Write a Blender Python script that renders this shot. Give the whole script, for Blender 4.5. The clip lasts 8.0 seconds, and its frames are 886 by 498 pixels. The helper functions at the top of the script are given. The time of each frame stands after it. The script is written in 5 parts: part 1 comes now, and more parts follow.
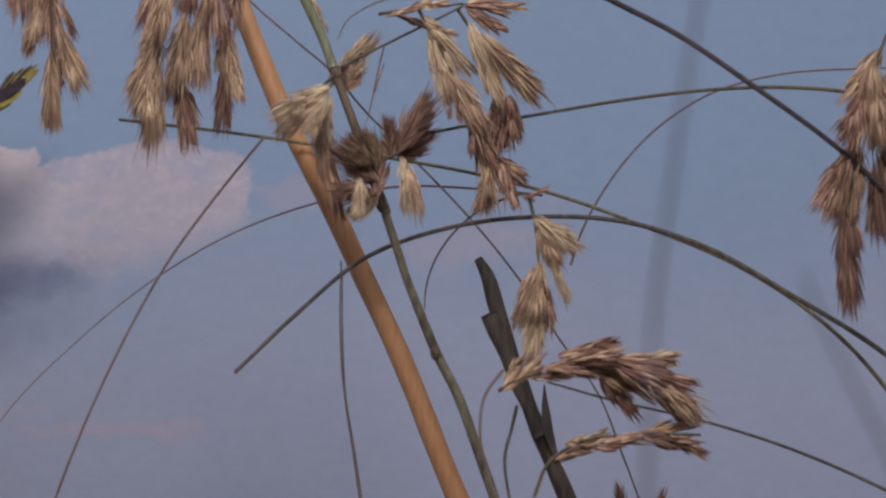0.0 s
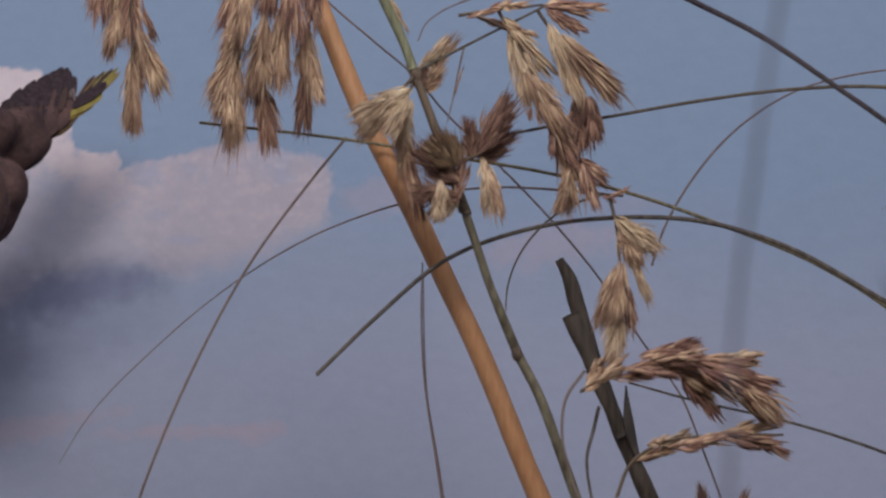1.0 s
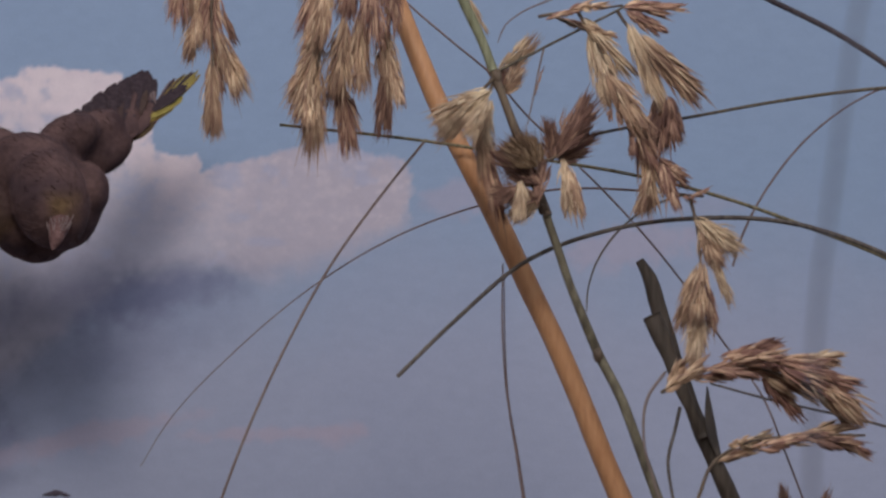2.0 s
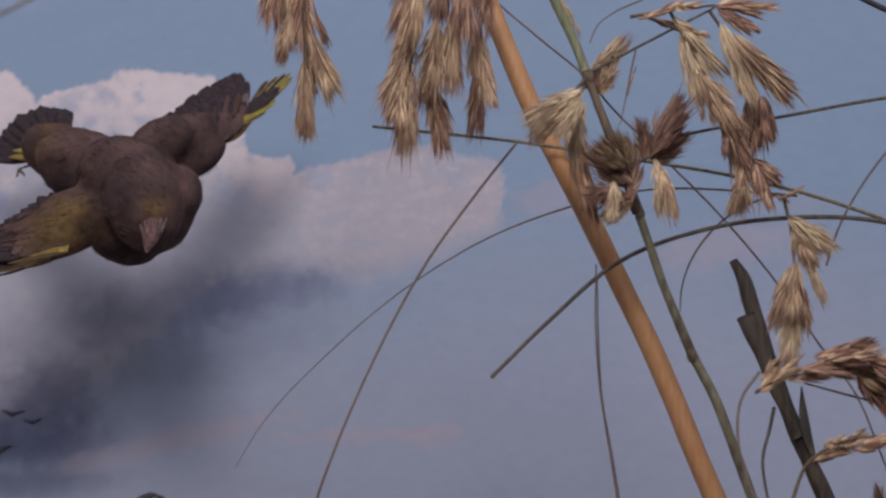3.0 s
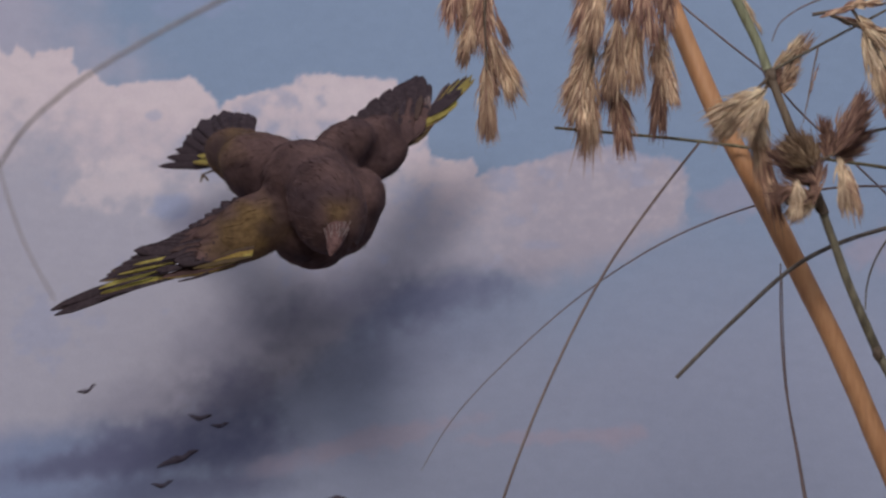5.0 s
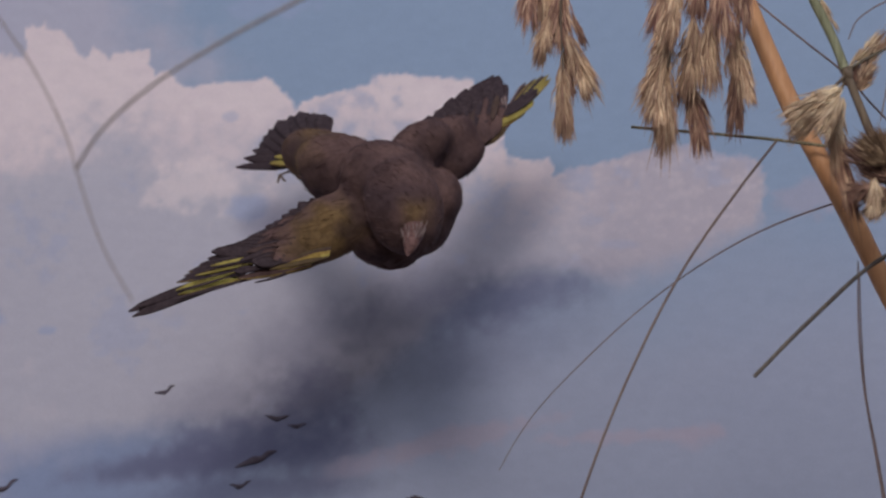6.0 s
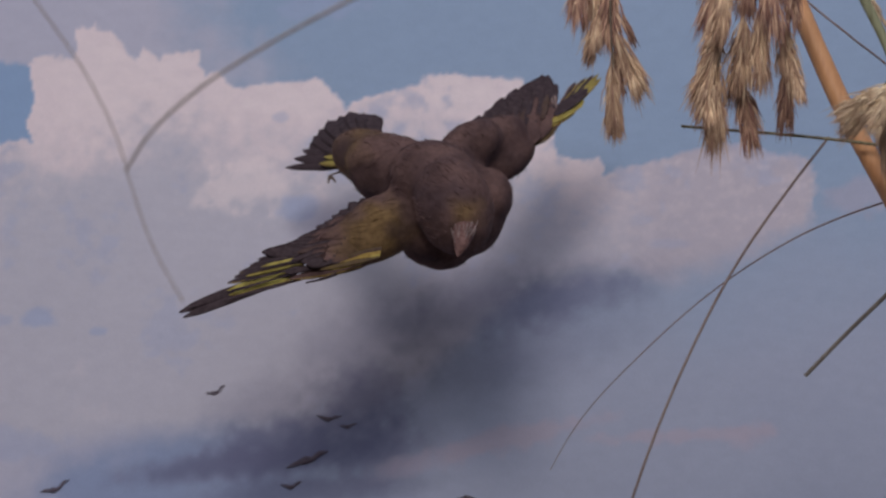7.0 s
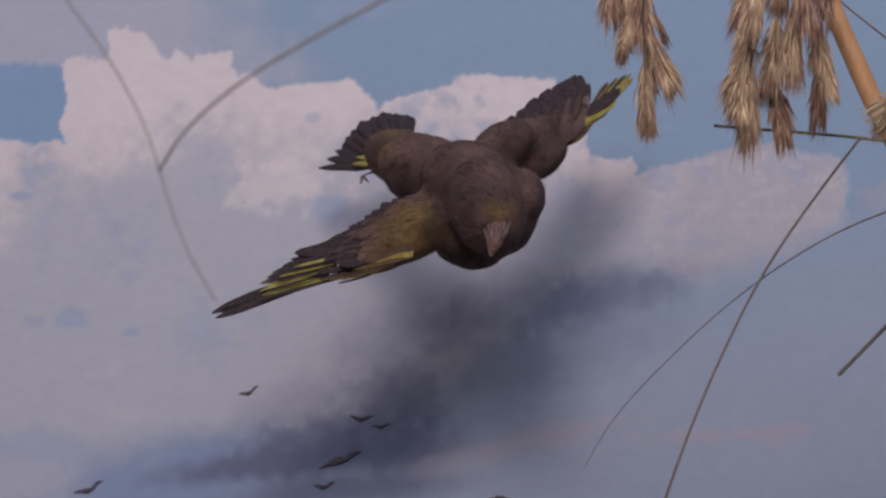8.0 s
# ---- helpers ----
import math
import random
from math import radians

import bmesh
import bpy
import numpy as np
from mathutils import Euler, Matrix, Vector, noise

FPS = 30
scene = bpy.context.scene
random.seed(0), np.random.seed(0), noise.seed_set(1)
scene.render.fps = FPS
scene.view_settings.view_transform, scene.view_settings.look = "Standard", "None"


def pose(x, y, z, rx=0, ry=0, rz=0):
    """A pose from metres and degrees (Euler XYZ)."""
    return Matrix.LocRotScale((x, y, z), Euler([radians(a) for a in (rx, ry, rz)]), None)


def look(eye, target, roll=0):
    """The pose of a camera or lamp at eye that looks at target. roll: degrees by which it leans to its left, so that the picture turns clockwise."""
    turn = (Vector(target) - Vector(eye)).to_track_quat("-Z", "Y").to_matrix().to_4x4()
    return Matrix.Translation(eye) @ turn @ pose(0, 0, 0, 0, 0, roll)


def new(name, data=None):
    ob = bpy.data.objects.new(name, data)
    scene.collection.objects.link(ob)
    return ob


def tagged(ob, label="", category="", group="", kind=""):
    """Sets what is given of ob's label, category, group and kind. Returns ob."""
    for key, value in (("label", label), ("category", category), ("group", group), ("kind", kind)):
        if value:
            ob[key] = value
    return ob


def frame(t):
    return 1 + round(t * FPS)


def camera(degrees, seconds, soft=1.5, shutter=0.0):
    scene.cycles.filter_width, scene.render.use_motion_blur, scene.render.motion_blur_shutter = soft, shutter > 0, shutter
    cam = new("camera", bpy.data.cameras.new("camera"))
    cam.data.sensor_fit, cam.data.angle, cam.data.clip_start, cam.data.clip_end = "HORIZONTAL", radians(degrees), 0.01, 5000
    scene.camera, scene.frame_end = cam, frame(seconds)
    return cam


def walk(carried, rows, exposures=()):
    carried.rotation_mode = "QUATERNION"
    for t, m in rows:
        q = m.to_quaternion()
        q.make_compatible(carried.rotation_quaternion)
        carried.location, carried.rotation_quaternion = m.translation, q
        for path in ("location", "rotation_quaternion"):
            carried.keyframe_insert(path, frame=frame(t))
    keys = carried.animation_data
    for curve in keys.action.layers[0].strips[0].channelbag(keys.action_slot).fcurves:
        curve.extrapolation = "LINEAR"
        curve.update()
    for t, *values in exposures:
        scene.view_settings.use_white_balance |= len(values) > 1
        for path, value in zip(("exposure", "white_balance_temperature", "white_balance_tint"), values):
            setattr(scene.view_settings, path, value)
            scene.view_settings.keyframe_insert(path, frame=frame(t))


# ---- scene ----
# A museum diorama filmed by a visitor who turns a long lens on a tripod.
EYE = 1.5
cam = camera(12.0, 8.0, soft=2.2)
cam.data.dof.use_dof = True
cam.data.dof.focus_distance = 1.93
cam.data.dof.aperture_fstop = 17.0
ROWS = [  # seconds, yaw, tilt, roll
    (0.0, -4.050, 13.200, 0.000),
    (0.5, -3.498, 13.214, 0.009),
    (1.0, -2.919, 13.219, -0.038),
    (2.5, -1.176, 13.245, 0.041),
    (3.0, -0.495, 13.252, 0.032),
    (3.5, 0.164, 13.263, 0.030),
    (4.0, 0.871, 13.261, -0.008),
    (4.5, 1.479, 13.267, 0.009),
    (6.0, 3.143, 13.269, 0.034),
    (6.5, 3.547, 13.270, 0.035),
    (7.0, 3.847, 13.268, 0.020),
    (7.5, 4.074, 13.263, 0.023),
    (8.0, 4.304, 13.269, 0.017),
]
walk(cam, [(t, pose(0, 0, EYE, 90 + tilt, 0, yaw) @ pose(0, 0, 0, 0, 0, roll)) for t, yaw, tilt, roll in ROWS])

# ---- light ----
world = bpy.data.worlds.new("dim_hall")
world.use_nodes = True
world.node_tree.nodes["Background"].inputs[0].default_value = (0.75, 0.78, 0.9, 1)
world.node_tree.nodes["Background"].inputs[1].default_value = 0.05
scene.world = world
scene.view_settings.exposure = 0.16


def lamp(name, eye, target, size, size_y, watts, colour):
    data = bpy.data.lights.new(name, "AREA")
    data.shape, data.size, data.size_y, data.energy, data.color = "RECTANGLE", size, size_y, watts, colour
    ob = new(name, data)
    ob.matrix_world = look(eye, target)
    return ob


lamp("spot_lamp", (-0.20, 0.04, 2.90), (-0.04, 2.1, 2.0), 0.5, 0.5, 14.6, (1.0, 0.90, 0.82))
# two unseen fill lights, added to lift the dark parts and soften shadows
lamp("ceiling_fill", (0.05, 1.2, 2.96), (0.1, 1.65, 1.6), 1.8, 0.5, 8.0, (0.90, 0.915, 1.0))
lamp("hall_fill", (0.0, -0.9, 2.96), (0.0, 1.6, 1.7), 1.6, 1.0, 14.6, (0.885, 0.915, 1.01))

# ---- materials ----


def srgb(r, g, b, gain=1.0):
    return tuple(gain * ((c / 255) ** 2.2) for c in (r, g, b))


class Nodes:
    """A material and short ways to wire it."""

    def __init__(self, name, rough=0.7, metal=0.0, spec=0.3):
        self.mat = bpy.data.materials.new(name)
        self.mat.use_nodes = True
        self.tree = self.mat.node_tree
        self.shader = self.tree.nodes["Principled BSDF"]
        self.shader.inputs["Roughness"].default_value = rough
        self.shader.inputs["Metallic"].default_value = metal
        self.shader.inputs["Specular IOR Level"].default_value = spec

    def add(self, kind, **values):
        node = self.tree.nodes.new(kind)
        for key, value in values.items():
            node.inputs[key].default_value = value
        return node

    def link(self, a, b):
        self.tree.links.new(a, b)

    def noise(self, scale, detail=4.0, stretch=None):
        node = self.add("ShaderNodeTexNoise", Scale=scale, Detail=detail)
        spot = self.add("ShaderNodeTexCoord")
        if stretch:
            turn = self.add("ShaderNodeMapping", Scale=stretch)
            self.link(spot.outputs["Object"], turn.inputs["Vector"])
            self.link(turn.outputs[0], node.inputs["Vector"])
        else:
            self.link(spot.outputs["Object"], node.inputs["Vector"])
        return node.outputs["Fac"]

    def ramp(self, fac, stops):
        node = self.tree.nodes.new("ShaderNodeValToRGB")
        bar = node.color_ramp.elements
        while len(bar) < len(stops):
            bar.new(0.5)
        for e, (at, col) in zip(bar, stops):
            e.position, e.color = at, (*col, 1)
        self.link(fac, node.inputs[0])
        return node.outputs[0]

    def mix(self, a, b, fac, blend="MIX"):
        node = self.tree.nodes.new("ShaderNodeMix")
        node.data_type, node.blend_type = "RGBA", blend
        for value, slot in ((fac, 0), (a, 6), (b, 7)):
            if isinstance(value, (int, float)):
                node.inputs[slot].default_value = value
            elif isinstance(value, tuple):
                node.inputs[slot].default_value = (*value, 1)
            else:
                self.link(value, node.inputs[slot])
        return node.outputs[2]

    def colour(self, out):
        self.link(out, self.shader.inputs["Base Color"])
        return self

    def bump(self, height, strength, distance):
        node = self.add("ShaderNodeBump", Strength=strength, Distance=distance)
        self.link(height, node.inputs["Height"])
        self.link(node.outputs[0], self.shader.inputs["Normal"])
        return self


def streaked(name, dark, mid, light, scale=400.0, stretch=(1, 1, 0.1), rough=0.65, bump=0.4):
    """Plant fibre: streaks along the stem and a slower drift of tone."""
    n = Nodes(name, rough)
    fine, slow = n.noise(scale, 3, stretch), n.noise(22.0, 3)
    tone = n.ramp(fine, ((0.3, dark), (0.5, mid), (0.72, light)))
    n.colour(n.mix(tone, n.ramp(slow, ((0.35, dark), (0.65, light))), 0.35))
    return n.bump(fine, bump, 0.0006).mat


def bladed(name, stops, rough=0.7):
    """Husks: each blade has a tone of its own, with a slow drift on top."""
    n = Nodes(name, rough)
    geo = n.tree.nodes.new("ShaderNodeNewGeometry")
    tone = n.ramp(geo.outputs["Random Per Island"], stops)
    drift = n.ramp(n.noise(55.0, 3), ((0.35, (0.55, 0.5, 0.5)), (0.65, (1.1, 1.08, 1.05))))
    awn = n.tree.nodes.new("ShaderNodeVertexColor")
    awn.layer_name = "awn"
    tips = n.ramp(awn.outputs["Color"], ((0.0, (0.82, 0.76, 0.76)), (0.3, (1.1, 1.08, 1.05)), (0.6, (1.0, 0.97, 0.96)), (1.0, (0.62, 0.50, 0.53))))
    n.colour(n.mix(n.mix(tone, drift, 0.8, "MULTIPLY"), tips, 1.0, "MULTIPLY"))
    return n.mat


M_CANE = streaked("cane_skin", (0.52, 0.255, 0.125), (0.62, 0.318, 0.16), (0.69, 0.385, 0.205), 320.0, (1.6, 1, 0.35), 0.45, 0.3)
M_GREEN = streaked("green_stem", (0.06, 0.046, 0.038), (0.19, 0.168, 0.115), (0.36, 0.33, 0.23), 340.0, (1, 1, 0.3))
M_FRESH = streaked("fresh_stem", (0.15, 0.15, 0.085), (0.24, 0.25, 0.15), (0.36, 0.37, 0.25), 600.0)
M_NODE = streaked("brown_stem", (0.06, 0.042, 0.033), (0.14, 0.10, 0.075), (0.25, 0.19, 0.13), 500.0)
M_STUB = streaked("dark_stub", (0.04, 0.032, 0.027), (0.088, 0.07, 0.058), (0.155, 0.125, 0.1), 400.0)
M_BLADE = streaked("grass_brown", (0.05, 0.04, 0.034), (0.11, 0.09, 0.07), (0.21, 0.175, 0.115), 500.0)
M_OLIVE = streaked("grass_olive", (0.075, 0.064, 0.042), (0.18, 0.157, 0.095), (0.33, 0.29, 0.18), 500.0)
M_PURPLE = streaked("grass_purple", (0.12, 0.082, 0.082), (0.19, 0.135, 0.135), (0.27, 0.2, 0.19), 500.0)
M_DARKGRASS = streaked("grass_dark", (0.052, 0.044, 0.045), (0.11, 0.092, 0.085), (0.21, 0.18, 0.15), 500.0)
M_PALEGRASS = streaked("grass_pale", (0.27, 0.23, 0.22), (0.34, 0.29, 0.28), (0.41, 0.36, 0.35), 500.0)
M_ROSY = streaked("grass_rosy", (0.15, 0.105, 0.095), (0.23, 0.17, 0.155), (0.3, 0.24, 0.215), 500.0)
M_HAZE = streaked("grass_grey", (0.125, 0.125, 0.165), (0.15, 0.15, 0.195), (0.175, 0.175, 0.22), 300.0)
M_DUSK = streaked("grass_dusk", (0.035, 0.027, 0.035), (0.07, 0.055, 0.066), (0.12, 0.10, 0.105), 500.0)

HUSK_STRAW = bladed("husk_straw", ((0.0, (0.340, 0.212, 0.165)), (0.35, (0.560, 0.390, 0.268)), (0.7, (0.730, 0.550, 0.380)), (1.0, (0.880, 0.720, 0.510))))
HUSK_BROWN = bladed("husk_brown", ((0.0, (0.200, 0.105, 0.098)), (0.4, (0.400, 0.235, 0.185)), (0.7, (0.600, 0.400, 0.290)), (1.0, (0.830, 0.630, 0.450))))
HUSK_DARK = bladed("husk_dark", ((0.0, (0.150, 0.088, 0.080)), (0.5, (0.315, 0.190, 0.150)), (1.0, (0.520, 0.350, 0.250))))
HUSK_OLIVE = bladed("husk_olive", ((0.0, (0.20, 0.135, 0.09)), (0.5, (0.40, 0.29, 0.19)), (1.0, (0.64, 0.50, 0.33))))
HUSK_PALE = bladed("husk_pale", ((0.0, (0.520, 0.390, 0.275)), (0.5, (0.770, 0.620, 0.430)), (1.0, (0.940, 0.820, 0.600))))


def plumage(name, a, b, c, scale=240.0):
    n = Nodes(name, 0.75, spec=0.15)
    fine, slow = n.noise(scale, 4), n.noise(45.0, 3)
    n.colour(n.mix(n.ramp(fine, ((0.3, a), (0.7, b))), c, n.ramp(slow, ((0.42, (0, 0, 0)), (0.68, (0.8, 0.8, 0.8))))))
    return n.bump(fine, 0.5, 0.001).mat


def body_plumage(name, brown, olive, dusk):
    """Soft body feathers: the "tone" layer says where the down is olive (red) or dusky (green)."""
    n = Nodes(name, 0.8, spec=0.1)
    tone = n.tree.nodes.new("ShaderNodeVertexColor")
    tone.layer_name = "tone"
    split = n.tree.nodes.new("ShaderNodeSeparateColor")
    n.link(tone.outputs["Color"], split.inputs[0])
    fine, slow = n.noise(420.0, 4), n.noise(70.0, 4)
    base = n.ramp(fine, ((0.3, tuple(c * 0.84 for c in brown)), (0.7, tuple(c * 1.12 for c in brown))))
    base = n.mix(base, n.ramp(fine, ((0.3, tuple(c * 0.75 for c in olive)), (0.7, tuple(c * 1.2 for c in olive)))), split.outputs[0])
    base = n.mix(base, dusk, split.outputs[1])
    n.colour(n.mix(base, n.ramp(slow, ((0.32, (0.68, 0.66, 0.68)), (0.66, (1.2, 1.17, 1.12)))), 1.0, "MULTIPLY"))
    return n.bump(fine, 0.35, 0.0006).mat


P_DOWN = body_plumage("plumage_down", (0.128, 0.080, 0.079), (0.172, 0.113, 0.044), (0.070, 0.047, 0.056))
P_BROWN = plumage("plumage_brown", (0.06, 0.037, 0.037), (0.11, 0.070, 0.068), (0.09, 0.059, 0.046))
P_OLIVE = plumage("plumage_olive", (0.085, 0.057, 0.037), (0.13, 0.09, 0.05), (0.14, 0.097, 0.038))
P_DARK = plumage("plumage_dark", (0.034, 0.023, 0.029), (0.080, 0.056, 0.065), (0.055, 0.039, 0.046), 400.0)
P_YELLOW = plumage("plumage_yellow", (0.26, 0.21, 0.055), (0.58, 0.5, 0.14), (0.24, 0.18, 0.06))
P_MUSTARD = plumage("plumage_mustard", (0.20, 0.13, 0.045), (0.43, 0.30, 0.085), (0.17, 0.115, 0.045))
P_BEAK = plumage("beak_horn", (0.115, 0.062, 0.060), (0.235, 0.135, 0.128), (0.12, 0.068, 0.066), 500.0)
P_FOOT = plumage("foot_skin", (0.2, 0.15, 0.13), (0.3, 0.24, 0.2), (0.2, 0.15, 0.14), 500.0)
P_BRISTLE = plumage("bill_bristle", (0.19, 0.13, 0.125), (0.32, 0.25, 0.24), (0.22, 0.155, 0.15), 500.0)
P_PAINTBIRD = plumage("dark_paint", (0.10, 0.08, 0.11), (0.15, 0.125, 0.16), (0.12, 0.10, 0.13), 500.0)


def painted_sky():
    """Acrylic on board: the pigment comes from the board's own colour layer, with brush grain on top."""
    n = Nodes("painted_sky", 0.85, spec=0.12)
    layer = n.tree.nodes.new("ShaderNodeVertexColor")
    layer.layer_name = "pigment"
    brush = n.noise(130.0, 5, (1, 1, 1.8))
    grain = n.noise(900.0, 3)
    tone = n.ramp(brush, ((0.3, (0.97, 0.97, 0.975)), (0.7, (1.025, 1.025, 1.02))))
    tone = n.mix(tone, n.ramp(grain, ((0.3, (0.96, 0.96, 0.96)), (0.7, (1.04, 1.04, 1.04)))), 1.0, "MULTIPLY")
    n.colour(n.mix(layer.outputs["Color"], tone, 1.0, "MULTIPLY"))
    return n.bump(brush, 0.05, 0.0006).mat


def plaster(name, col, scale=8.0):
    n = Nodes(name, 0.85)
    slow, fine = n.noise(scale, 4), n.noise(180.0, 4)
    lo, hi = tuple(c * 0.82 for c in col), tuple(min(1, c * 1.12) for c in col)
    n.colour(n.mix(n.ramp(slow, ((0.3, lo), (0.7, hi))), n.ramp(fine, ((0.3, lo), (0.7, hi))), 0.4))
    return n.bump(fine, 0.2, 0.002).mat


M_SKY = painted_sky()
M_PLASTER = plaster("case_plaster", (0.5, 0.5, 0.52))
M_HALL = plaster("hall_plaster", (0.4, 0.39, 0.4))
M_SOIL = plaster("diorama_soil", (0.16, 0.12, 0.08), 20.0)
M_FLOOR = plaster("hall_floor", (0.2, 0.18, 0.17), 5.0)

# ---- mesh helpers ----


def mesh_object(name, bm, material, parent=None, label=""):
    mesh = bpy.data.meshes.new(name)
    bm.normal_update()
    bm.to_mesh(mesh)
    bm.free()
    for m in material if isinstance(material, (list, tuple)) else (material,):
        mesh.materials.append(m)
    ob = new(name, mesh)
    ob.parent = parent
    return tagged(ob, label)


def part(name, bm, material, parent, label=""):
    return mesh_object(name, bm, material, parent, label)


def smooth_path(points, steps=8):
    """A smooth curve through the points that keeps its shape where their spacing changes."""
    pts = [Vector(p) for p in points]
    if len(pts) == 2:
        pts.insert(1, (pts[0] + pts[1]) / 2)
    gaps = [max((b - a).length, 1e-6) for a, b in zip(pts, pts[1:])]
    slopes = [(b - a) / g for a, b, g in zip(pts, pts[1:], gaps)]
    ways = [slopes[0]] + [(s0 * g1 + s1 * g0) / (g0 + g1) for s0, s1, g0, g1 in zip(slopes, slopes[1:], gaps, gaps[1:])] + [slopes[-1]]
    out = []
    for a, b, u, v, g in zip(pts, pts[1:], ways, ways[1:], gaps):
        for k in range(steps):
            t = k / steps
            out.append(a * (2 * t ** 3 - 3 * t * t + 1) + u * g * (t ** 3 - 2 * t * t + t) + b * (3 * t * t - 2 * t ** 3) + v * g * (t ** 3 - t * t))
    out.append(pts[-1])
    return out


def tube(bm, path, radius, sides=8, flat=1.0, wobble=0.0):
    """A tapered tube along the path. radius: a function of 0..1. flat: the thickness over the width."""
    rings, n = [], len(path)
    for i, p in enumerate(path):
        way = (path[min(i + 1, n - 1)] - path[max(i - 1, 0)]).normalized()
        side = way.cross(Vector((0, 1, 0)))
        side = side.normalized() if side.length > 1e-4 else Vector((1, 0, 0))
        up = way.cross(side).normalized()
        r = radius(i / (n - 1)) * (1 + wobble * (noise.noise(p * 60) if wobble else 0))
        rings.append([bm.verts.new(p + side * r * math.cos(a) + up * r * flat * math.sin(a))
                      for a in (2 * math.pi * k / sides for k in range(sides))])
    for a, b in zip(rings, rings[1:]):
        for k in range(sides):
            bm.faces.new((a[k], a[(k + 1) % sides], b[(k + 1) % sides], b[k])).smooth = True
    bm.faces.new(rings[0])
    bm.faces.new(list(reversed(rings[-1])))


def box_object(name, x0, x1, y0, y1, z0, z1, material, label):
    bm = bmesh.new()
    bmesh.ops.create_cube(bm, size=1)
    for v in bm.verts:
        v.co = Vector(((x0 + x1) / 2 + v.co.x * (x1 - x0), (y0 + y1) / 2 + v.co.y * (y1 - y0), (z0 + z1) / 2 + v.co.z * (z1 - z0)))
    bmesh.ops.bevel(bm, geom=bm.edges[:], offset=0.004, segments=2, affect="EDGES")
    return tagged(mesh_object(name, bm, material), label, "wall", kind="structure")


# ---- the case and the hall round it ----
WALL = 2.15
GROUND = 0.95


def fractal(x, z, scale, octaves=4):
    """Value noise on arrays, 0..1."""
    rng = np.random.RandomState(7)
    table = rng.rand(256, 256)
    total, amount, norm = 0.0, 1.0, 0.0
    for _ in range(octaves):
        u, w = x * scale + 71.3, z * scale + 33.7
        i, j = np.floor(u).astype(int), np.floor(w).astype(int)
        fu, fw = u - i, w - j
        fu, fw = fu * fu * (3 - 2 * fu), fw * fw * (3 - 2 * fw)
        a, b = table[i % 256, j % 256], table[(i + 1) % 256, j % 256]
        c, d = table[i % 256, (j + 1) % 256], table[(i + 1) % 256, (j + 1) % 256]
        total = total + amount * ((a * (1 - fu) + b * fu) * (1 - fw) + (c * (1 - fu) + d * fu) * fw)
        norm, amount, scale = norm + amount, amount * 0.5, scale * 2.1
    return total / norm


def ease(v, lo, hi):
    t = np.clip((v - lo) / (hi - lo), 0, 1)
    return t * t * (3 - 2 * t)


CLOUD_TOP = [
    (-0.5222, 2.1055), (-0.4446, 2.0773), (-0.3987, 2.0723), (-0.3804, 2.0695), (-0.3667, 2.0698), (-0.3651, 2.0960), (-0.3680, 2.1155), (-0.3439, 2.1162), (-0.3424, 2.1344), (-0.3269, 2.1347), (-0.3169, 2.1251),
    (-0.3089, 2.1136), (-0.3029, 2.1191), (-0.2961, 2.1139), (-0.2883, 2.1200), (-0.2737, 2.1204), (-0.2711, 2.1072), (-0.2651, 2.1102), (-0.2565, 2.1006),
    (-0.2293, 2.1023), (-0.2112, 2.1013), (-0.2027, 2.0921), (-0.1967, 2.0845), (-0.1871, 2.0905), (-0.1570, 2.0980), (-0.1474, 2.1034),
    (-0.1030, 2.1018), (-0.0971, 2.0936), (-0.0871, 2.0687), (-0.0836, 2.0557), (-0.0634, 2.0544), (-0.0605, 2.0448), (-0.0528, 2.0478),
    (-0.0349, 2.0536), (-0.0170, 2.0600), (0.0067, 2.0620), (0.0333, 2.0578), (0.0480, 2.0563), (0.0505, 2.0354), (0.0508, 1.9688), (0.3946, 1.9455)]
CLOUD_BASE = [
    (-0.5147, 1.9049), (-0.3946, 1.9087), (-0.3348, 1.9037), (-0.2635, 1.9111), (-0.1866, 1.9199), (-0.1423, 1.9478), (-0.0978, 1.9833), (-0.0533, 1.9953), (-0.0269, 1.9888),
    (-0.0062, 1.9939), (0.0204, 2.0026), (0.0501, 2.0142)]


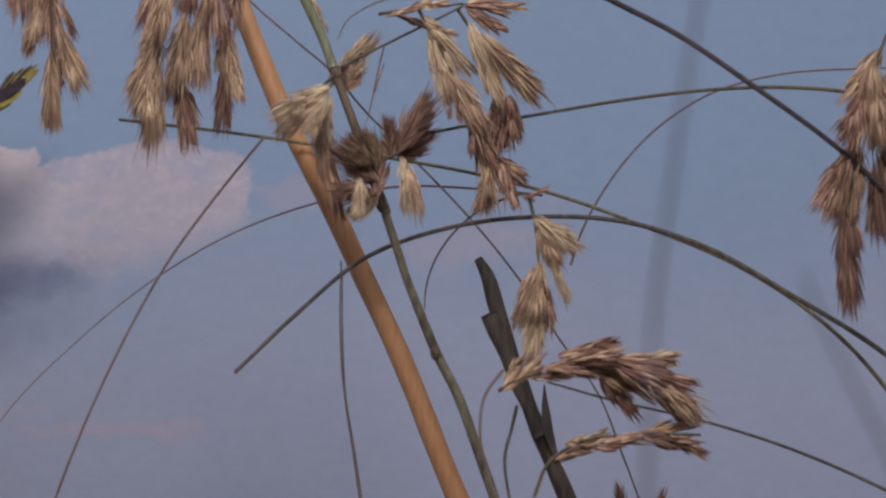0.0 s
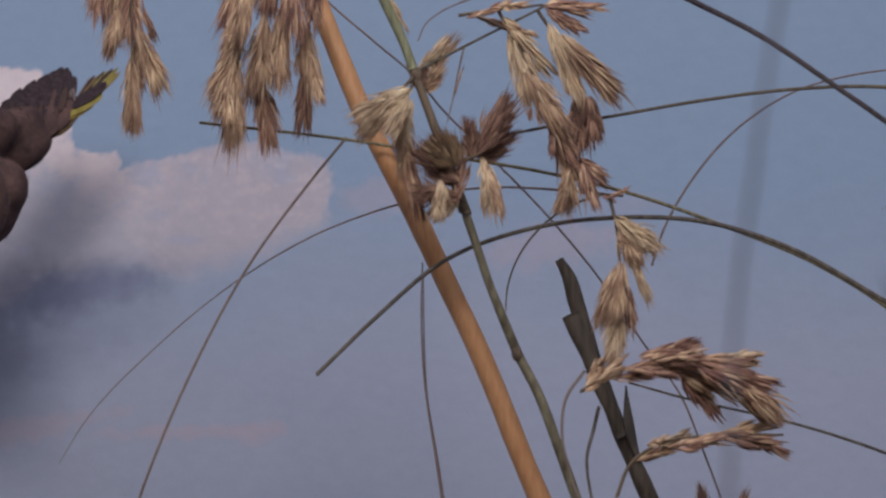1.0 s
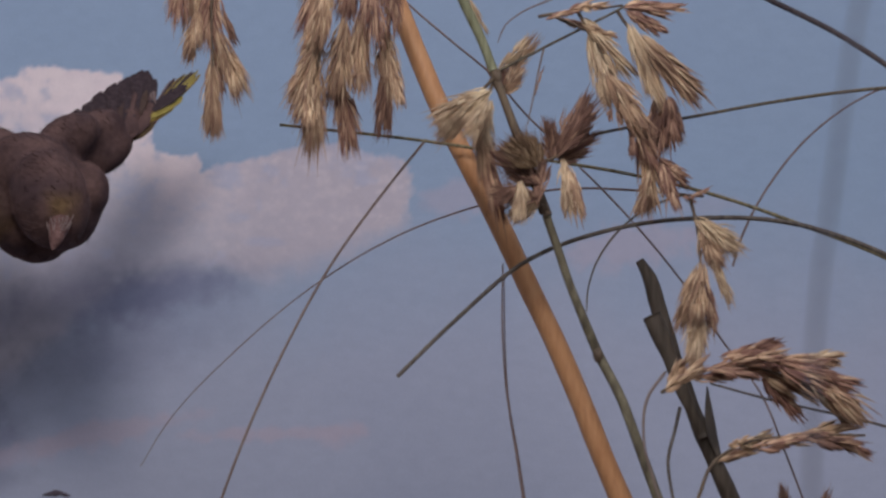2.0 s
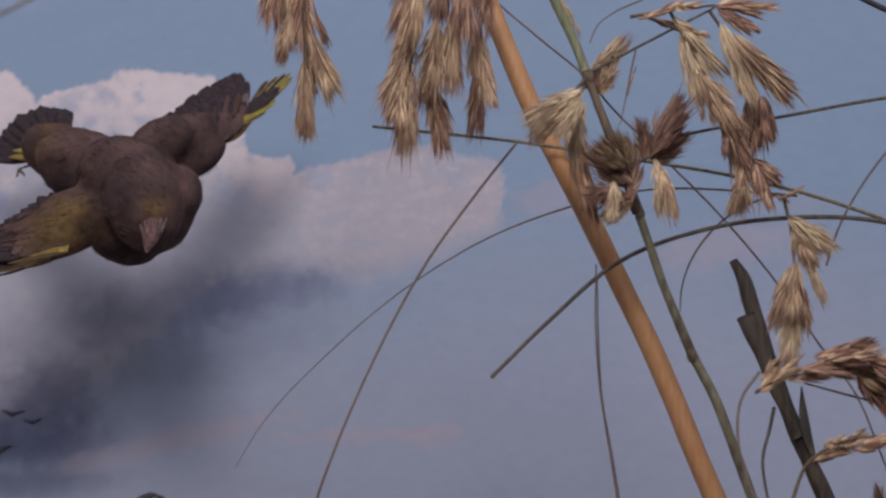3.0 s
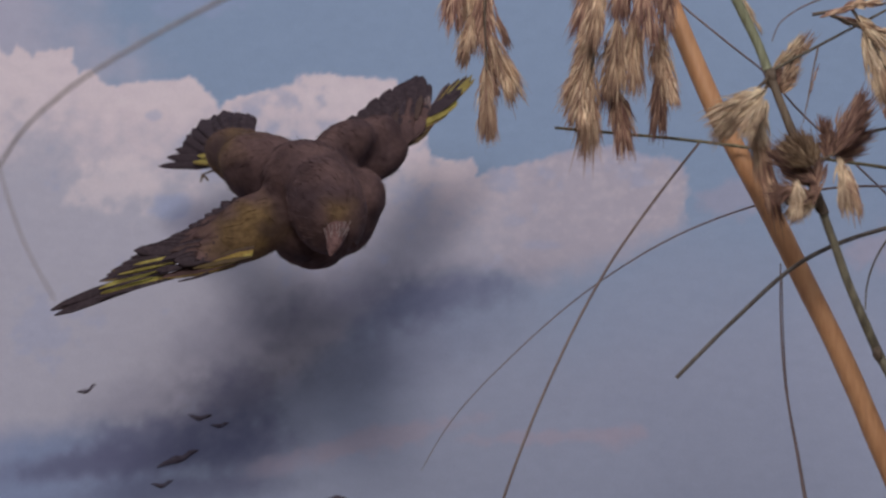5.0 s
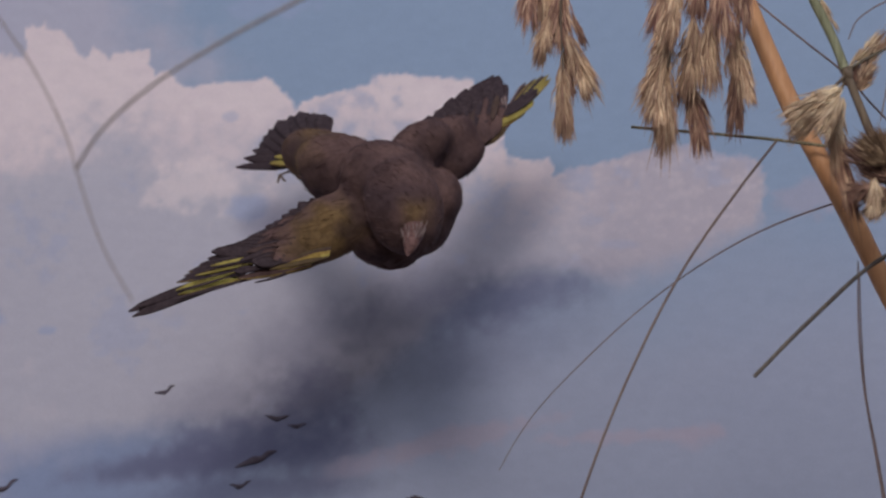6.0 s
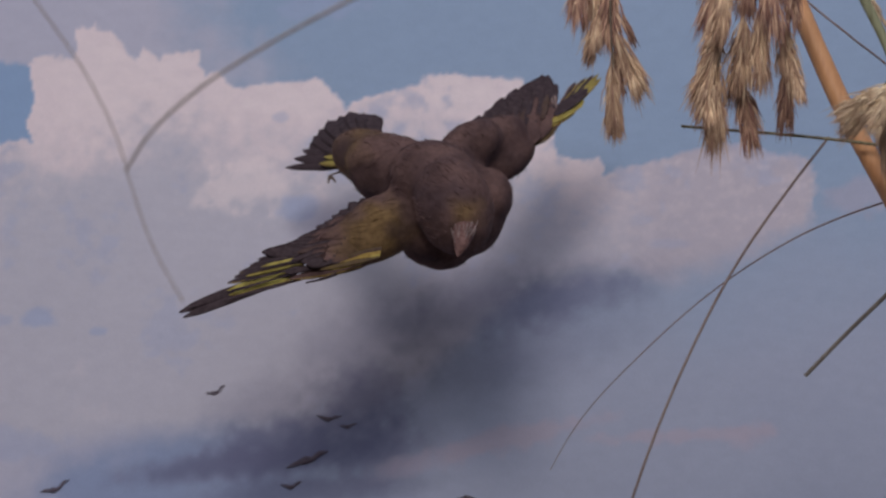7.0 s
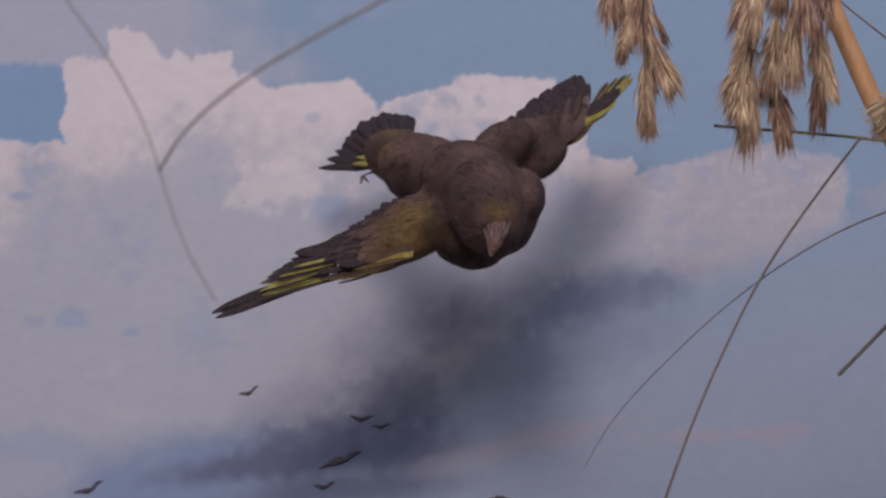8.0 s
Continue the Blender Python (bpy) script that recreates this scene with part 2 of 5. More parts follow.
def sky_pigment(x, z):
    """The painter's sky: blue ground, lilac veils, a heaped cloud with a ragged upper edge, dabs and streaks, plus the
    bird's shadow in the colour.
    """
    rag = (fractal(x, z, 60, 5) - 0.5) * 0.012 + (fractal(x, z, 400, 3) - 0.5) * 0.004
    sway = (fractal(x + 3.1, z + 1.7, 95, 4) - 0.5) * 0.012
    soft = (fractal(x, z, 22, 4) - 0.5)
    fine = (fractal(x, z, 150, 4) - 0.5)

    def lay(under, over, mask):
        return under + (np.array(over) - under) * np.clip(mask, 0, 1)[..., None]

    def dab(cx, cz, rx, rz, rough=0.5, edge=0.5, tilt=0.0):
        c, s = math.cos(tilt), math.sin(tilt)
        u, w = ((x - cx) * c + (z - cz) * s) / rx, ((z - cz) * c - (x - cx) * s) / rz
        return 1 - ease(np.sqrt(u * u + w * w) + rough * soft + rough * fine, 1 - edge, 1 + edge * 0.3)

    top, low = srgb(116, 132, 156, GAIN), srgb(130, 136, 156, GAIN)
    col = np.zeros((*x.shape, 3)) + np.array(top)
    col = lay(col, low, ease(-z - 0.05 * soft, -2.06, -1.93))
    col = lay(col, srgb(108, 120, 150, GAIN), 0.75 * (1 - ease(x + 0.05 * soft, -0.30, -0.16)) * (1 - ease(z, 1.90, 1.93)))
    # lilac veil over the upper end of the board
    veil = 1 - ease(x + 0.10 * soft + 0.03 * fine + 0.35 * (2.10 - z), -0.315, -0.235)
    col = lay(col, srgb(147, 146, 162, GAIN), 0.9 * veil)
    # clear blue gap
    gx, gz = (-0.3916, 2.0934)
    gap = ease(gx + 0.032 + 2 * rag - x, -0.0015, 0.0015) * ease(z - rag - gz + 0.03, 0, 0.004) * ease(gz + 0.0235 + rag - z, 0, 0.004)
    col = lay(col, srgb(104, 128, 160, GAIN), 0.85 * gap)
    # the heaped cloud
    xs, zs = np.array([p[0] for p in CLOUD_TOP]), np.array([p[1] for p in CLOUD_TOP])
    bx, bz = np.array([p[0] for p in CLOUD_BASE]), np.array([p[1] for p in CLOUD_BASE])
    order = np.maximum.accumulate(xs + 1e-6 * np.arange(len(xs)))
    crest = np.interp(x + sway, order, zs)
    crown = sum(np.interp(x + sway + d, order, zs) for d in np.linspace(-0.045, 0.045, 13)) / 13
    base = np.interp(x, bx, bz)
    body = ease(crest + 0.8 * rag - z, -0.0008, 0.0012) * (1 - ease(x + rag, bx[-1] - 0.004, bx[-1] + 0.006))
    foot = ease(z - base + 0.02 * soft + 0.008 * fine, -0.007, 0.009)
    depth = np.clip((crown - z) / 0.11 + 0.15, 0, 1)
    white, grey = srgb(179, 168, 175, GAIN), srgb(149, 148, 161, GAIN)
    heap = lay(np.zeros_like(col) + np.array(white), grey, ease(depth + 0.9 * soft + 0.35 * fine, 0.15, 0.75))
    heap = lay(heap, srgb(143, 139, 152, GAIN), 0.85 * ease(x, -0.09, -0.02))
    heap = lay(heap, srgb(138, 142, 163, GAIN), 0.6 * ease(soft + 0.5 * fine, 0.05, 0.22))
    speck = fractal(x * 1.0, z * 1.5, 260, 4)
    heap = lay(heap, srgb(128, 132, 152, GAIN), 0.22 * ease(speck, 0.62, 0.76) * ease(soft, -0.05, 0.2))
    heap = lay(heap, srgb(180, 170, 174, GAIN), 0.3 * ease(1 - speck, 0.5, 0.75) * (1 - depth))
    mask = (body * foot)[..., None]
    col = col * (1 - mask) + heap * mask
    for px, pz, rx, rz, amount in LIGHTS:
        col = lay(col, srgb(184, 174, 179, GAIN), amount * body * dab(px, pz, rx, rz, 2.4, 0.9))
    # blue and grey dabs that the brush left in the cloud, and the tail's painted shadow
    for px, pz, rx, rz, amount in PATCHES:
        col = lay(col, srgb(126, 136, 163, GAIN), amount * dab(px, pz, rx, rz, 1.2))
    # dark underside of the cloud, with the bird's soft shadow painted in
    for px, pz, rx, rz, tilt, amount in UNDERSIDE_AND_SHADOW:
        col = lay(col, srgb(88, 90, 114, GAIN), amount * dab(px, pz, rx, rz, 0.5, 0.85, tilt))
    # rosy streaks low down and faint rosy clouds
    for px, pz, rx, rz, tilt, amount in STREAKS:
        col = lay(col, srgb(142, 136, 152, GAIN), amount * dab(px, pz, rx, rz, 1.3, 0.6, tilt))
    return col


GAIN = 1.9
# first dab: soft shadow of the bird's tail, put into the colour
PATCHES = [(*(-0.2213, 2.0319), 0.010, 0.008, 0.7), (*(-0.3858, 2.0413), 0.007, 0.003, 0.8), (*(-0.3586, 1.9733), 0.009, 0.005, 0.7), (*(-0.3264, 1.9664), 0.004, 0.002, 0.6),
           (*(-0.3782, 1.9727), 0.006, 0.003, 0.4), (*(-0.2307, 2.0808), 0.004, 0.003, 0.4), (*(-0.0266, 2.0094), 0.010, 0.003, 0.3),
           (*(-0.2175, 2.1414), 0.03, 0.006, 0.5), (*(-0.3766, 1.9061), 0.03, 0.008, 0.35)]
LIGHTS = [(*(-0.2469, 2.0425), 0.026, 0.011, 0.55), (*(-0.1330, 2.0913), 0.035, 0.010, 0.5), (*(-0.3081, 2.1011), 0.04, 0.022, 0.4), (*(-0.2202, 2.0884), 0.02, 0.010, 0.45)]
STREAKS = [(-0.1105, 1.9066, 0.0500, 0.0071, 0.22, 0.75),
             (-0.0196, 1.9069, 0.0485, 0.0044, 0.03, 0.75),
             (0.0154, 1.9056, 0.0132, 0.0065, 0.0, 0.45),
             (-0.1516, 1.8955, 0.0353, 0.0065, 0.15, 0.5),
             (-0.0664, 1.9153, 0.0176, 0.0035, 0.2, 0.4),
             (0.1719, 2.0092, 0.036, 0.012, 0.1, 0.6), (0.0736, 2.0335, 0.016, 0.010, 0.0, 0.5), (0.2108, 2.0313, 0.02, 0.006, 0.0, 0.3)]
# cloud base and painted bird shadow share these dark dabs
UNDERSIDE_AND_SHADOW = [(-0.1221, 1.9762, 0.0588, 0.0212, 0.2, 0.45),
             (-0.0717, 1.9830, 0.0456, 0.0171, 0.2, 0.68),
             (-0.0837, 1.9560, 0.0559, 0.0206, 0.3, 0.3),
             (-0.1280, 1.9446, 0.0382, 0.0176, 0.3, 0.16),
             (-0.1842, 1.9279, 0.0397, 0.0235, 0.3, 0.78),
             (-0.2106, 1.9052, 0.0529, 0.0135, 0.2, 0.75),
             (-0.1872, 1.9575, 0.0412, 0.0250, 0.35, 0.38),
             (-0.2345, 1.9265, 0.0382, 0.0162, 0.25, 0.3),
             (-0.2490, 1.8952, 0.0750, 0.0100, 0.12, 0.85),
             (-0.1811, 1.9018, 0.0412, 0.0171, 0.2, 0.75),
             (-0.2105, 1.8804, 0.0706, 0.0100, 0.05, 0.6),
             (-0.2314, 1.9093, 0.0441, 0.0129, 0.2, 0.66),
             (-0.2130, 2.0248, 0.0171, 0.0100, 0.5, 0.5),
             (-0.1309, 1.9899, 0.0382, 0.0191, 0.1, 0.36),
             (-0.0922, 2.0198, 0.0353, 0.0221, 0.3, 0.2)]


def backdrop():
    """A board with a fine grid of pigment where the painting is detailed, and coarse ends."""
    xs = np.concatenate([np.linspace(-1.6, -0.45, 12)[:-1], np.arange(-0.45, 0.45, 0.00125), np.linspace(0.45, 1.6, 12)])
    zs = np.concatenate([np.linspace(GROUND, 1.84, 10)[:-1], np.arange(1.84, 2.19, 0.00125), np.linspace(2.19, 3.0, 10)])
    gx, gz = np.meshgrid(xs, zs)
    nx, nz = len(xs), len(zs)
    front = np.stack([gx, np.full_like(gx, WALL), gz], -1).reshape(-1, 3)
    back = np.array([(-1.6, WALL + 0.03, GROUND), (1.6, WALL + 0.03, GROUND), (1.6, WALL + 0.03, 3.0), (-1.6, WALL + 0.03, 3.0)])
    i = np.arange(nx * nz).reshape(nz, nx)
    quads = np.stack([i[:-1, :-1], i[:-1, 1:], i[1:, 1:], i[1:, :-1]], -1).reshape(-1, 4)
    n = nx * nz
    rim = [tuple(int(v) for v in i[0, ::-1]) + (n, n + 1), tuple(int(v) for v in i[:, -1][::-1]) + (n + 1, n + 2),
           tuple(int(v) for v in i[-1, :]) + (n + 2, n + 3), tuple(int(v) for v in i[:, 0]) + (n + 3, n), (n, n + 3, n + 2, n + 1)]
    mesh = bpy.data.meshes.new("backdrop")
    mesh.from_pydata(np.concatenate([front, back]).tolist(), [], quads.tolist() + rim)
    paint = np.ones((n + 4, 4), dtype=np.float32)
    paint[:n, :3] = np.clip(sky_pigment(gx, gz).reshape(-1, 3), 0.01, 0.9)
    layer = mesh.color_attributes.new("pigment", "FLOAT_COLOR", "POINT")
    layer.data.foreach_set("color", paint.ravel())
    mesh.materials.append(M_SKY)
    mesh.update()
    return tagged(new("backdrop", mesh), "painted board with blue sky and pale heaped clouds", "painted backdrop", kind="structure")


backdrop()
box_object("floor", -2.2, 2.2, -2.5, 0.75, -0.1, 0.0, M_FLOOR, "dark stone floor of the dim hall")
box_object("wall_plinth", -1.6, 1.6, 0.75, 2.4, 0.0, 0.90, M_PLASTER, "grey plaster plinth under the diorama")
box_object("ground", -1.6, 1.6, 0.76, WALL - 0.003, 0.902, GROUND, M_SOIL, "brown dry earth on the diorama floor")
box_object("wall_west", -1.7, -1.604, 0.75, 2.3, 0.904, 3.0, M_PLASTER, "grey plaster side of the case")
box_object("wall_east", 1.604, 1.7, 0.75, 2.3, 0.904, 3.0, M_PLASTER, "grey plaster side of the case")
box_object("ceiling", -2.2, 2.2, -2.5, 2.4, 3.004, 3.1, M_HALL, "plain ceiling over hall and case")
box_object("wall_hall_south", -2.2, 2.2, -2.6, -2.504, 0.0, 3.0, M_HALL, "plain plaster wall of the hall")
box_object("wall_hall_west", -2.3, -2.204, -2.5, 2.4, 0.0, 3.0, M_HALL, "plain plaster wall of the hall")
box_object("wall_hall_east", 2.204, 2.3, -2.5, 2.4, 0.0, 3.0, M_HALL, "plain plaster wall of the hall")


def painted_bird(px, pz, span, left, right, stout=1.0):
    """A far bird as one flat stroke of dark paint, a hair proud of the board. left, right: how far the wing tips rise."""
    bm = bmesh.new()
    y = WALL - 0.0005
    path = [(px - span / 2, y, pz + left), (px - span * 0.25, y, pz + left * 0.45), (px - span * 0.05, y, pz - 0.0003),
            (px + span * 0.12, y, pz + right * 0.1), (px + span * 0.3, y, pz + right * 0.75), (px + span / 2, y, pz + right)]
    tube(bm, smooth_path(path, 6), lambda t: stout * span * (0.012 + 0.05 * min(1, 6 * t, 6 * (1 - t)) + 0.05 * math.exp(-((t - 0.42) / 0.13) ** 2)), 6, 0.12)
    tagged(mesh_object("painted_stroke", bm, P_PAINTBIRD), "small dark far bird painted on the sky board", "painted bird", "painted birds")


for p, span, left, right, stout in (((-0.2638, 1.9328), 0.0105, -0.0005, 0.0036, 0.9), ((-0.2043, 1.9181), 0.013, 0.0018, 0.0014, 0.8), ((-0.1940, 1.9140), 0.010, 0.0004, 0.0014, 0.8),
                                    ((-0.2154, 1.8964), 0.022, -0.0042, 0.0045, 0.85), ((-0.2236, 1.8825), 0.0115, 0.0010, 0.0026, 0.9), ((-0.3475, 1.8823), 0.0155, -0.0012, 0.0050, 0.8),
                                    ((-0.1321, 1.8754), 0.015, -0.0015, -0.0015, 1.0)):
    painted_bird(*p, span, left, right, stout)

# ---- grasses ----


def stem_thing(name, points, r0, r1, material, label, category="grass stem", flat=0.7, sides=8, group=""):
    bm = bmesh.new()
    tube(bm, smooth_path(points), lambda t: r0 + (r1 - r0) * t, sides, flat)
    return tagged(mesh_object(name, bm, material), label, category, group)


def husks(base, tip, width, count, rng, fine=1.0):
    """A spikelet: many silky pointed husks that leave one axis and lean to its tip, with a few stray awns. The "awn" layer runs from root to tip."""
    bm = bmesh.new()
    awn = bm.verts.layers.float_color.new("awn")
    base, tip = Vector(base), Vector(tip)
    axis = tip - base
    length = axis.length
    way = axis.normalized()
    side = way.cross(Vector((0, 1, 0))).normalized()
    front = side.cross(way).normalized()

    def point(co, s):
        v = bm.verts.new(co)
        v[awn] = (s, s, s, 1)
        return v

    # tufts: each husk belongs to one of a few florets, which gather its root and its lean
    florets = [(rng.random() ** 0.9, rng.uniform(0, 2 * math.pi), rng.uniform(0.35, 1.0)) for _ in range(max(5, count // 8))]
    for k in range(int(count * 2.0)):
        if rng.random() < 0.45:
            s, a, far = rng.random() ** 0.9, rng.uniform(0, 2 * math.pi), rng.uniform(0.3, 1.0)
        else:
            s, a, far = rng.choice(florets)
            s = min(1.0, max(0.0, s + rng.gauss(0, 0.07)))
            a += rng.gauss(0, 0.5)
        swell = 0.4 + 0.6 * math.sin(math.pi * min(1, 0.18 + 0.62 * s))
        off = (side * math.cos(a) + front * 0.7 * math.sin(a)) * width * 0.5 * swell * far * rng.uniform(0.6, 1.0)
        root = base + way * length * s * 0.67 + off * 0.35
        reach = length * rng.uniform(0.22, 0.36) + width * 0.25
        if rng.random() < 0.06:
            reach *= 1.35
        end = root + way * reach + off * rng.uniform(0.6, 1.3) + Vector((0, 0, -0.0012 * rng.random()))
        mid = root.lerp(end, 0.4) + off * rng.uniform(0.05, 0.3)
        half = fine * rng.uniform(0.00017, 0.00040)
        across = (end - root).cross(Vector((rng.uniform(-0.4, 0.4), 1, rng.uniform(-0.4, 0.4)))).normalized()
        deep = across.cross(end - root).normalized()
        v = point(root, 0.0)
        ring = []
        for c, w, at in ((root.lerp(mid, 0.55), 0.85, 0.25), (mid, 1.0, 0.5)):
            ring.append([point(c + d * half * w, at) for d in (across, deep * 0.55, -across, -deep * 0.55)])
        e = point(end, 1.0)
        for q in range(4):
            n = (q + 1) % 4
            bm.faces.new((v, ring[0][n], ring[0][q]))
            bm.faces.new((ring[0][q], ring[0][n], ring[1][n], ring[1][q]))
            bm.faces.new((ring[1][q], ring[1][n], e))
    return bm


class SeedHead:
    """A seed head that hangs on thin stalks: its parts are stalks and spikelets of husks."""

    def __init__(self, label, place, seed, fine=1.0, dense=1.0):
        self.rng, self.fine, self.dense = random.Random(seed), fine, dense
        self.root = tagged(new("seed_head"), label, "seed head", "dry seed heads")
        self.root.location = Vector(place)
        self.shift = Matrix.Translation(-self.root.location)

    def add(self, name, bm, material):
        bm.transform(self.shift)
        part(name, bm, material, self.root)

    def stalk(self, points, radius):
        bm = bmesh.new()
        tube(bm, smooth_path(points), lambda t: radius * (1 - 0.4 * t), 6)
        self.add("stalk", bm, M_NODE)

    def spikelet(self, base, tip, width, count, material):
        self.add("spikelet", husks(base, tip, width * 1.15, int(count * self.dense), self.rng, self.fine), material)


# seed heads

head = SeedHead("drooping tassel of straw-brown awned husks on a thin stalk", (-0.0506, 1.740, 2.0369), 1)
head.stalk([(-0.0461, 1.740, 2.0753), (-0.0444, 1.740, 2.0344), (-0.0450, 1.740, 2.0142), (-0.0440, 1.740, 1.9890)], 0.0008)
head.spikelet((-0.0507, 1.746, 2.0388), (-0.0541, 1.749, 2.0066), 0.0121, 128, HUSK_STRAW)
head.spikelet((-0.0578, 1.739, 2.0366), (-0.0593, 1.736, 2.0053), 0.0107, 108, HUSK_BROWN)
head.spikelet((-0.0498, 1.740, 2.0141), (-0.0553, 1.739, 1.9916), 0.0091, 96, HUSK_STRAW)
head.spikelet((-0.0445, 1.745, 2.0309), (-0.0453, 1.742, 1.9971), 0.0123, 140, HUSK_BROWN)
head.spikelet((-0.0424, 1.740, 2.0066), (-0.0315, 1.741, 1.9748), 0.0107, 147, HUSK_STRAW)
head.spikelet((-0.0442, 1.747, 2.0010), (-0.0404, 1.747, 1.9809), 0.0080, 83, HUSK_BROWN)
head.spikelet((-0.0446, 1.737, 1.9911), (-0.0436, 1.740, 1.9575), 0.0102, 160, HUSK_STRAW)
head.spikelet((-0.0456, 1.742, 1.9770), (-0.0443, 1.739, 1.9587), 0.0064, 64, HUSK_DARK)
head.spikelet((-0.0408, 1.747, 2.0188), (-0.0341, 1.752, 2.0015), 0.0038, 38, HUSK_DARK)

head = SeedHead("full drooping tassel of straw-brown awned husks on a thin stalk", (0.0030, 1.740, 2.0424), 2)
head.stalk([(0.0150, 1.740, 2.0783), (0.0127, 1.740, 2.0399), (0.0055, 1.740, 2.0145), (0.0008, 1.740, 1.9893)], 0.0008)
head.stalk([(0.0249, 1.740, 2.0451), (0.0189, 1.740, 2.0146)], 0.0008)
head.stalk([(0.0298, 1.740, 2.0350), (0.0323, 1.740, 1.9895)], 0.0008)
head.spikelet((0.0030, 1.747, 2.0446), (-0.0037, 1.753, 2.0056), 0.0129, 147, HUSK_BROWN)
head.spikelet((0.0054, 1.733, 2.0326), (0.0007, 1.728, 1.9959), 0.0118, 128, HUSK_STRAW)
head.spikelet((0.0019, 1.745, 2.0134), (-0.0045, 1.748, 1.9839), 0.0123, 147, HUSK_STRAW)
head.spikelet((0.0003, 1.743, 1.9977), (-0.0088, 1.740, 1.9677), 0.0134, 179, HUSK_STRAW)
head.spikelet((0.0008, 1.742, 1.9924), (-0.0014, 1.743, 1.9500), 0.0113, 192, HUSK_STRAW)
head.spikelet((-0.0028, 1.741, 1.9870), (-0.0051, 1.737, 1.9622), 0.0091, 96, HUSK_STRAW)
head.spikelet((0.0128, 1.739, 2.0117), (0.0095, 1.738, 1.9762), 0.0129, 179, HUSK_STRAW)
head.spikelet((0.0129, 1.744, 2.0056), (0.0058, 1.750, 1.9707), 0.0096, 115, HUSK_BROWN)
head.spikelet((0.0110, 1.747, 1.9837), (0.0155, 1.748, 1.9524), 0.0107, 172, HUSK_BROWN)
head.spikelet((0.0189, 1.739, 2.0156), (0.0192, 1.736, 1.9763), 0.0102, 147, HUSK_STRAW)
head.spikelet((0.0236, 1.733, 2.0353), (0.0253, 1.727, 1.9933), 0.0134, 140, HUSK_BROWN)
head.spikelet((0.0286, 1.739, 2.0093), (0.0337, 1.737, 1.9724), 0.0118, 160, HUSK_STRAW)
head.spikelet((0.0310, 1.738, 1.9914), (0.0280, 1.743, 1.9577), 0.0091, 128, HUSK_DARK)
head.spikelet((0.0152, 1.740, 2.0374), (0.0128, 1.741, 2.0073), 0.0123, 115, HUSK_BROWN)
head.spikelet((0.0334, 1.736, 2.0338), (0.0321, 1.730, 2.0017), 0.0107, 108, HUSK_BROWN)
head.spikelet((0.0322, 1.737, 1.9886), (0.0370, 1.733, 1.9701), 0.0059, 64, HUSK_STRAW)

head = SeedHead("pale ragged husks splayed round a stem joint", (0.0740, 1.720, 1.9747), 3)
head.stalk([(0.0755, 1.720, 1.9792), (0.0630, 1.720, 1.9667)], 0.0008)
head.stalk([(0.0750, 1.720, 1.9767), (0.0677, 1.720, 1.9593)], 0.0008)
head.spikelet((0.0738, 1.716, 1.9736), (0.0484, 1.711, 1.9583), 0.0100, 160, HUSK_PALE)
head.spikelet((0.0749, 1.718, 1.9737), (0.0508, 1.714, 1.9502), 0.0089, 147, HUSK_PALE)
head.spikelet((0.0734, 1.713, 1.9686), (0.0638, 1.712, 1.9510), 0.0105, 128, HUSK_PALE)
head.spikelet((0.0680, 1.727, 1.9690), (0.0742, 1.730, 1.9351), 0.0098, 150, HUSK_STRAW)
head.spikelet((0.0715, 1.728, 1.9560), (0.0790, 1.730, 1.9180), 0.0090, 120, HUSK_BROWN)
head.spikelet((0.0727, 1.724, 1.9678), (0.0701, 1.721, 1.9497), 0.0079, 96, HUSK_PALE)

head = SeedHead("thin upright pale husks above a stem joint", (0.0792, 1.750, 1.9812), 4)
head.stalk([(0.0799, 1.750, 1.9825), (0.0885, 1.750, 1.9977)], 0.0008)
head.spikelet((0.0782, 1.745, 1.9801), (0.0751, 1.742, 1.9923), 0.0050, 50, HUSK_BROWN)
head.spikelet((0.0784, 1.744, 1.9804), (0.0807, 1.742, 1.9914), 0.0050, 50, HUSK_DARK)
head.spikelet((0.0806, 1.748, 1.9797), (0.0894, 1.750, 1.9938), 0.0075, 90, HUSK_STRAW)
head.spikelet((0.0794, 1.755, 1.9826), (0.0969, 1.759, 2.0118), 0.0068, 70, HUSK_STRAW)
head.spikelet((0.0783, 1.750, 1.9901), (0.0933, 1.747, 2.0070), 0.0063, 38, HUSK_PALE)
head.spikelet((0.0933, 1.742, 1.9766), (0.0984, 1.744, 1.9931), 0.0011, 9, HUSK_BROWN)
head.spikelet((0.0649, 1.750, 2.0230), (0.0750, 1.753, 2.0081), 0.0021, 16, HUSK_PALE)
head.spikelet((0.0632, 1.748, 2.0274), (0.0728, 1.751, 2.0131), 0.0016, 9, HUSK_PALE)

head = SeedHead("dark brown husks clustered round a stem joint", (0.0953, 1.720, 1.9324), 5)
head.stalk([(0.0938, 1.720, 1.9226), (0.0891, 1.720, 1.9447)], 0.0008)
head.spikelet((0.0950, 1.716, 1.9314), (0.0768, 1.721, 1.9478), 0.0130, 140, HUSK_DARK)
head.spikelet((0.0946, 1.714, 1.9260), (0.0758, 1.716, 1.9288), 0.0116, 128, HUSK_DARK)
head.spikelet((0.0935, 1.713, 1.9380), (0.0839, 1.710, 1.9509), 0.0151, 170, HUSK_OLIVE)
head.spikelet((0.0967, 1.728, 1.9418), (0.0894, 1.724, 1.9519), 0.0123, 96, HUSK_OLIVE)
head.spikelet((0.0951, 1.722, 1.9329), (0.0821, 1.722, 1.9402), 0.0079, 96, HUSK_OLIVE)
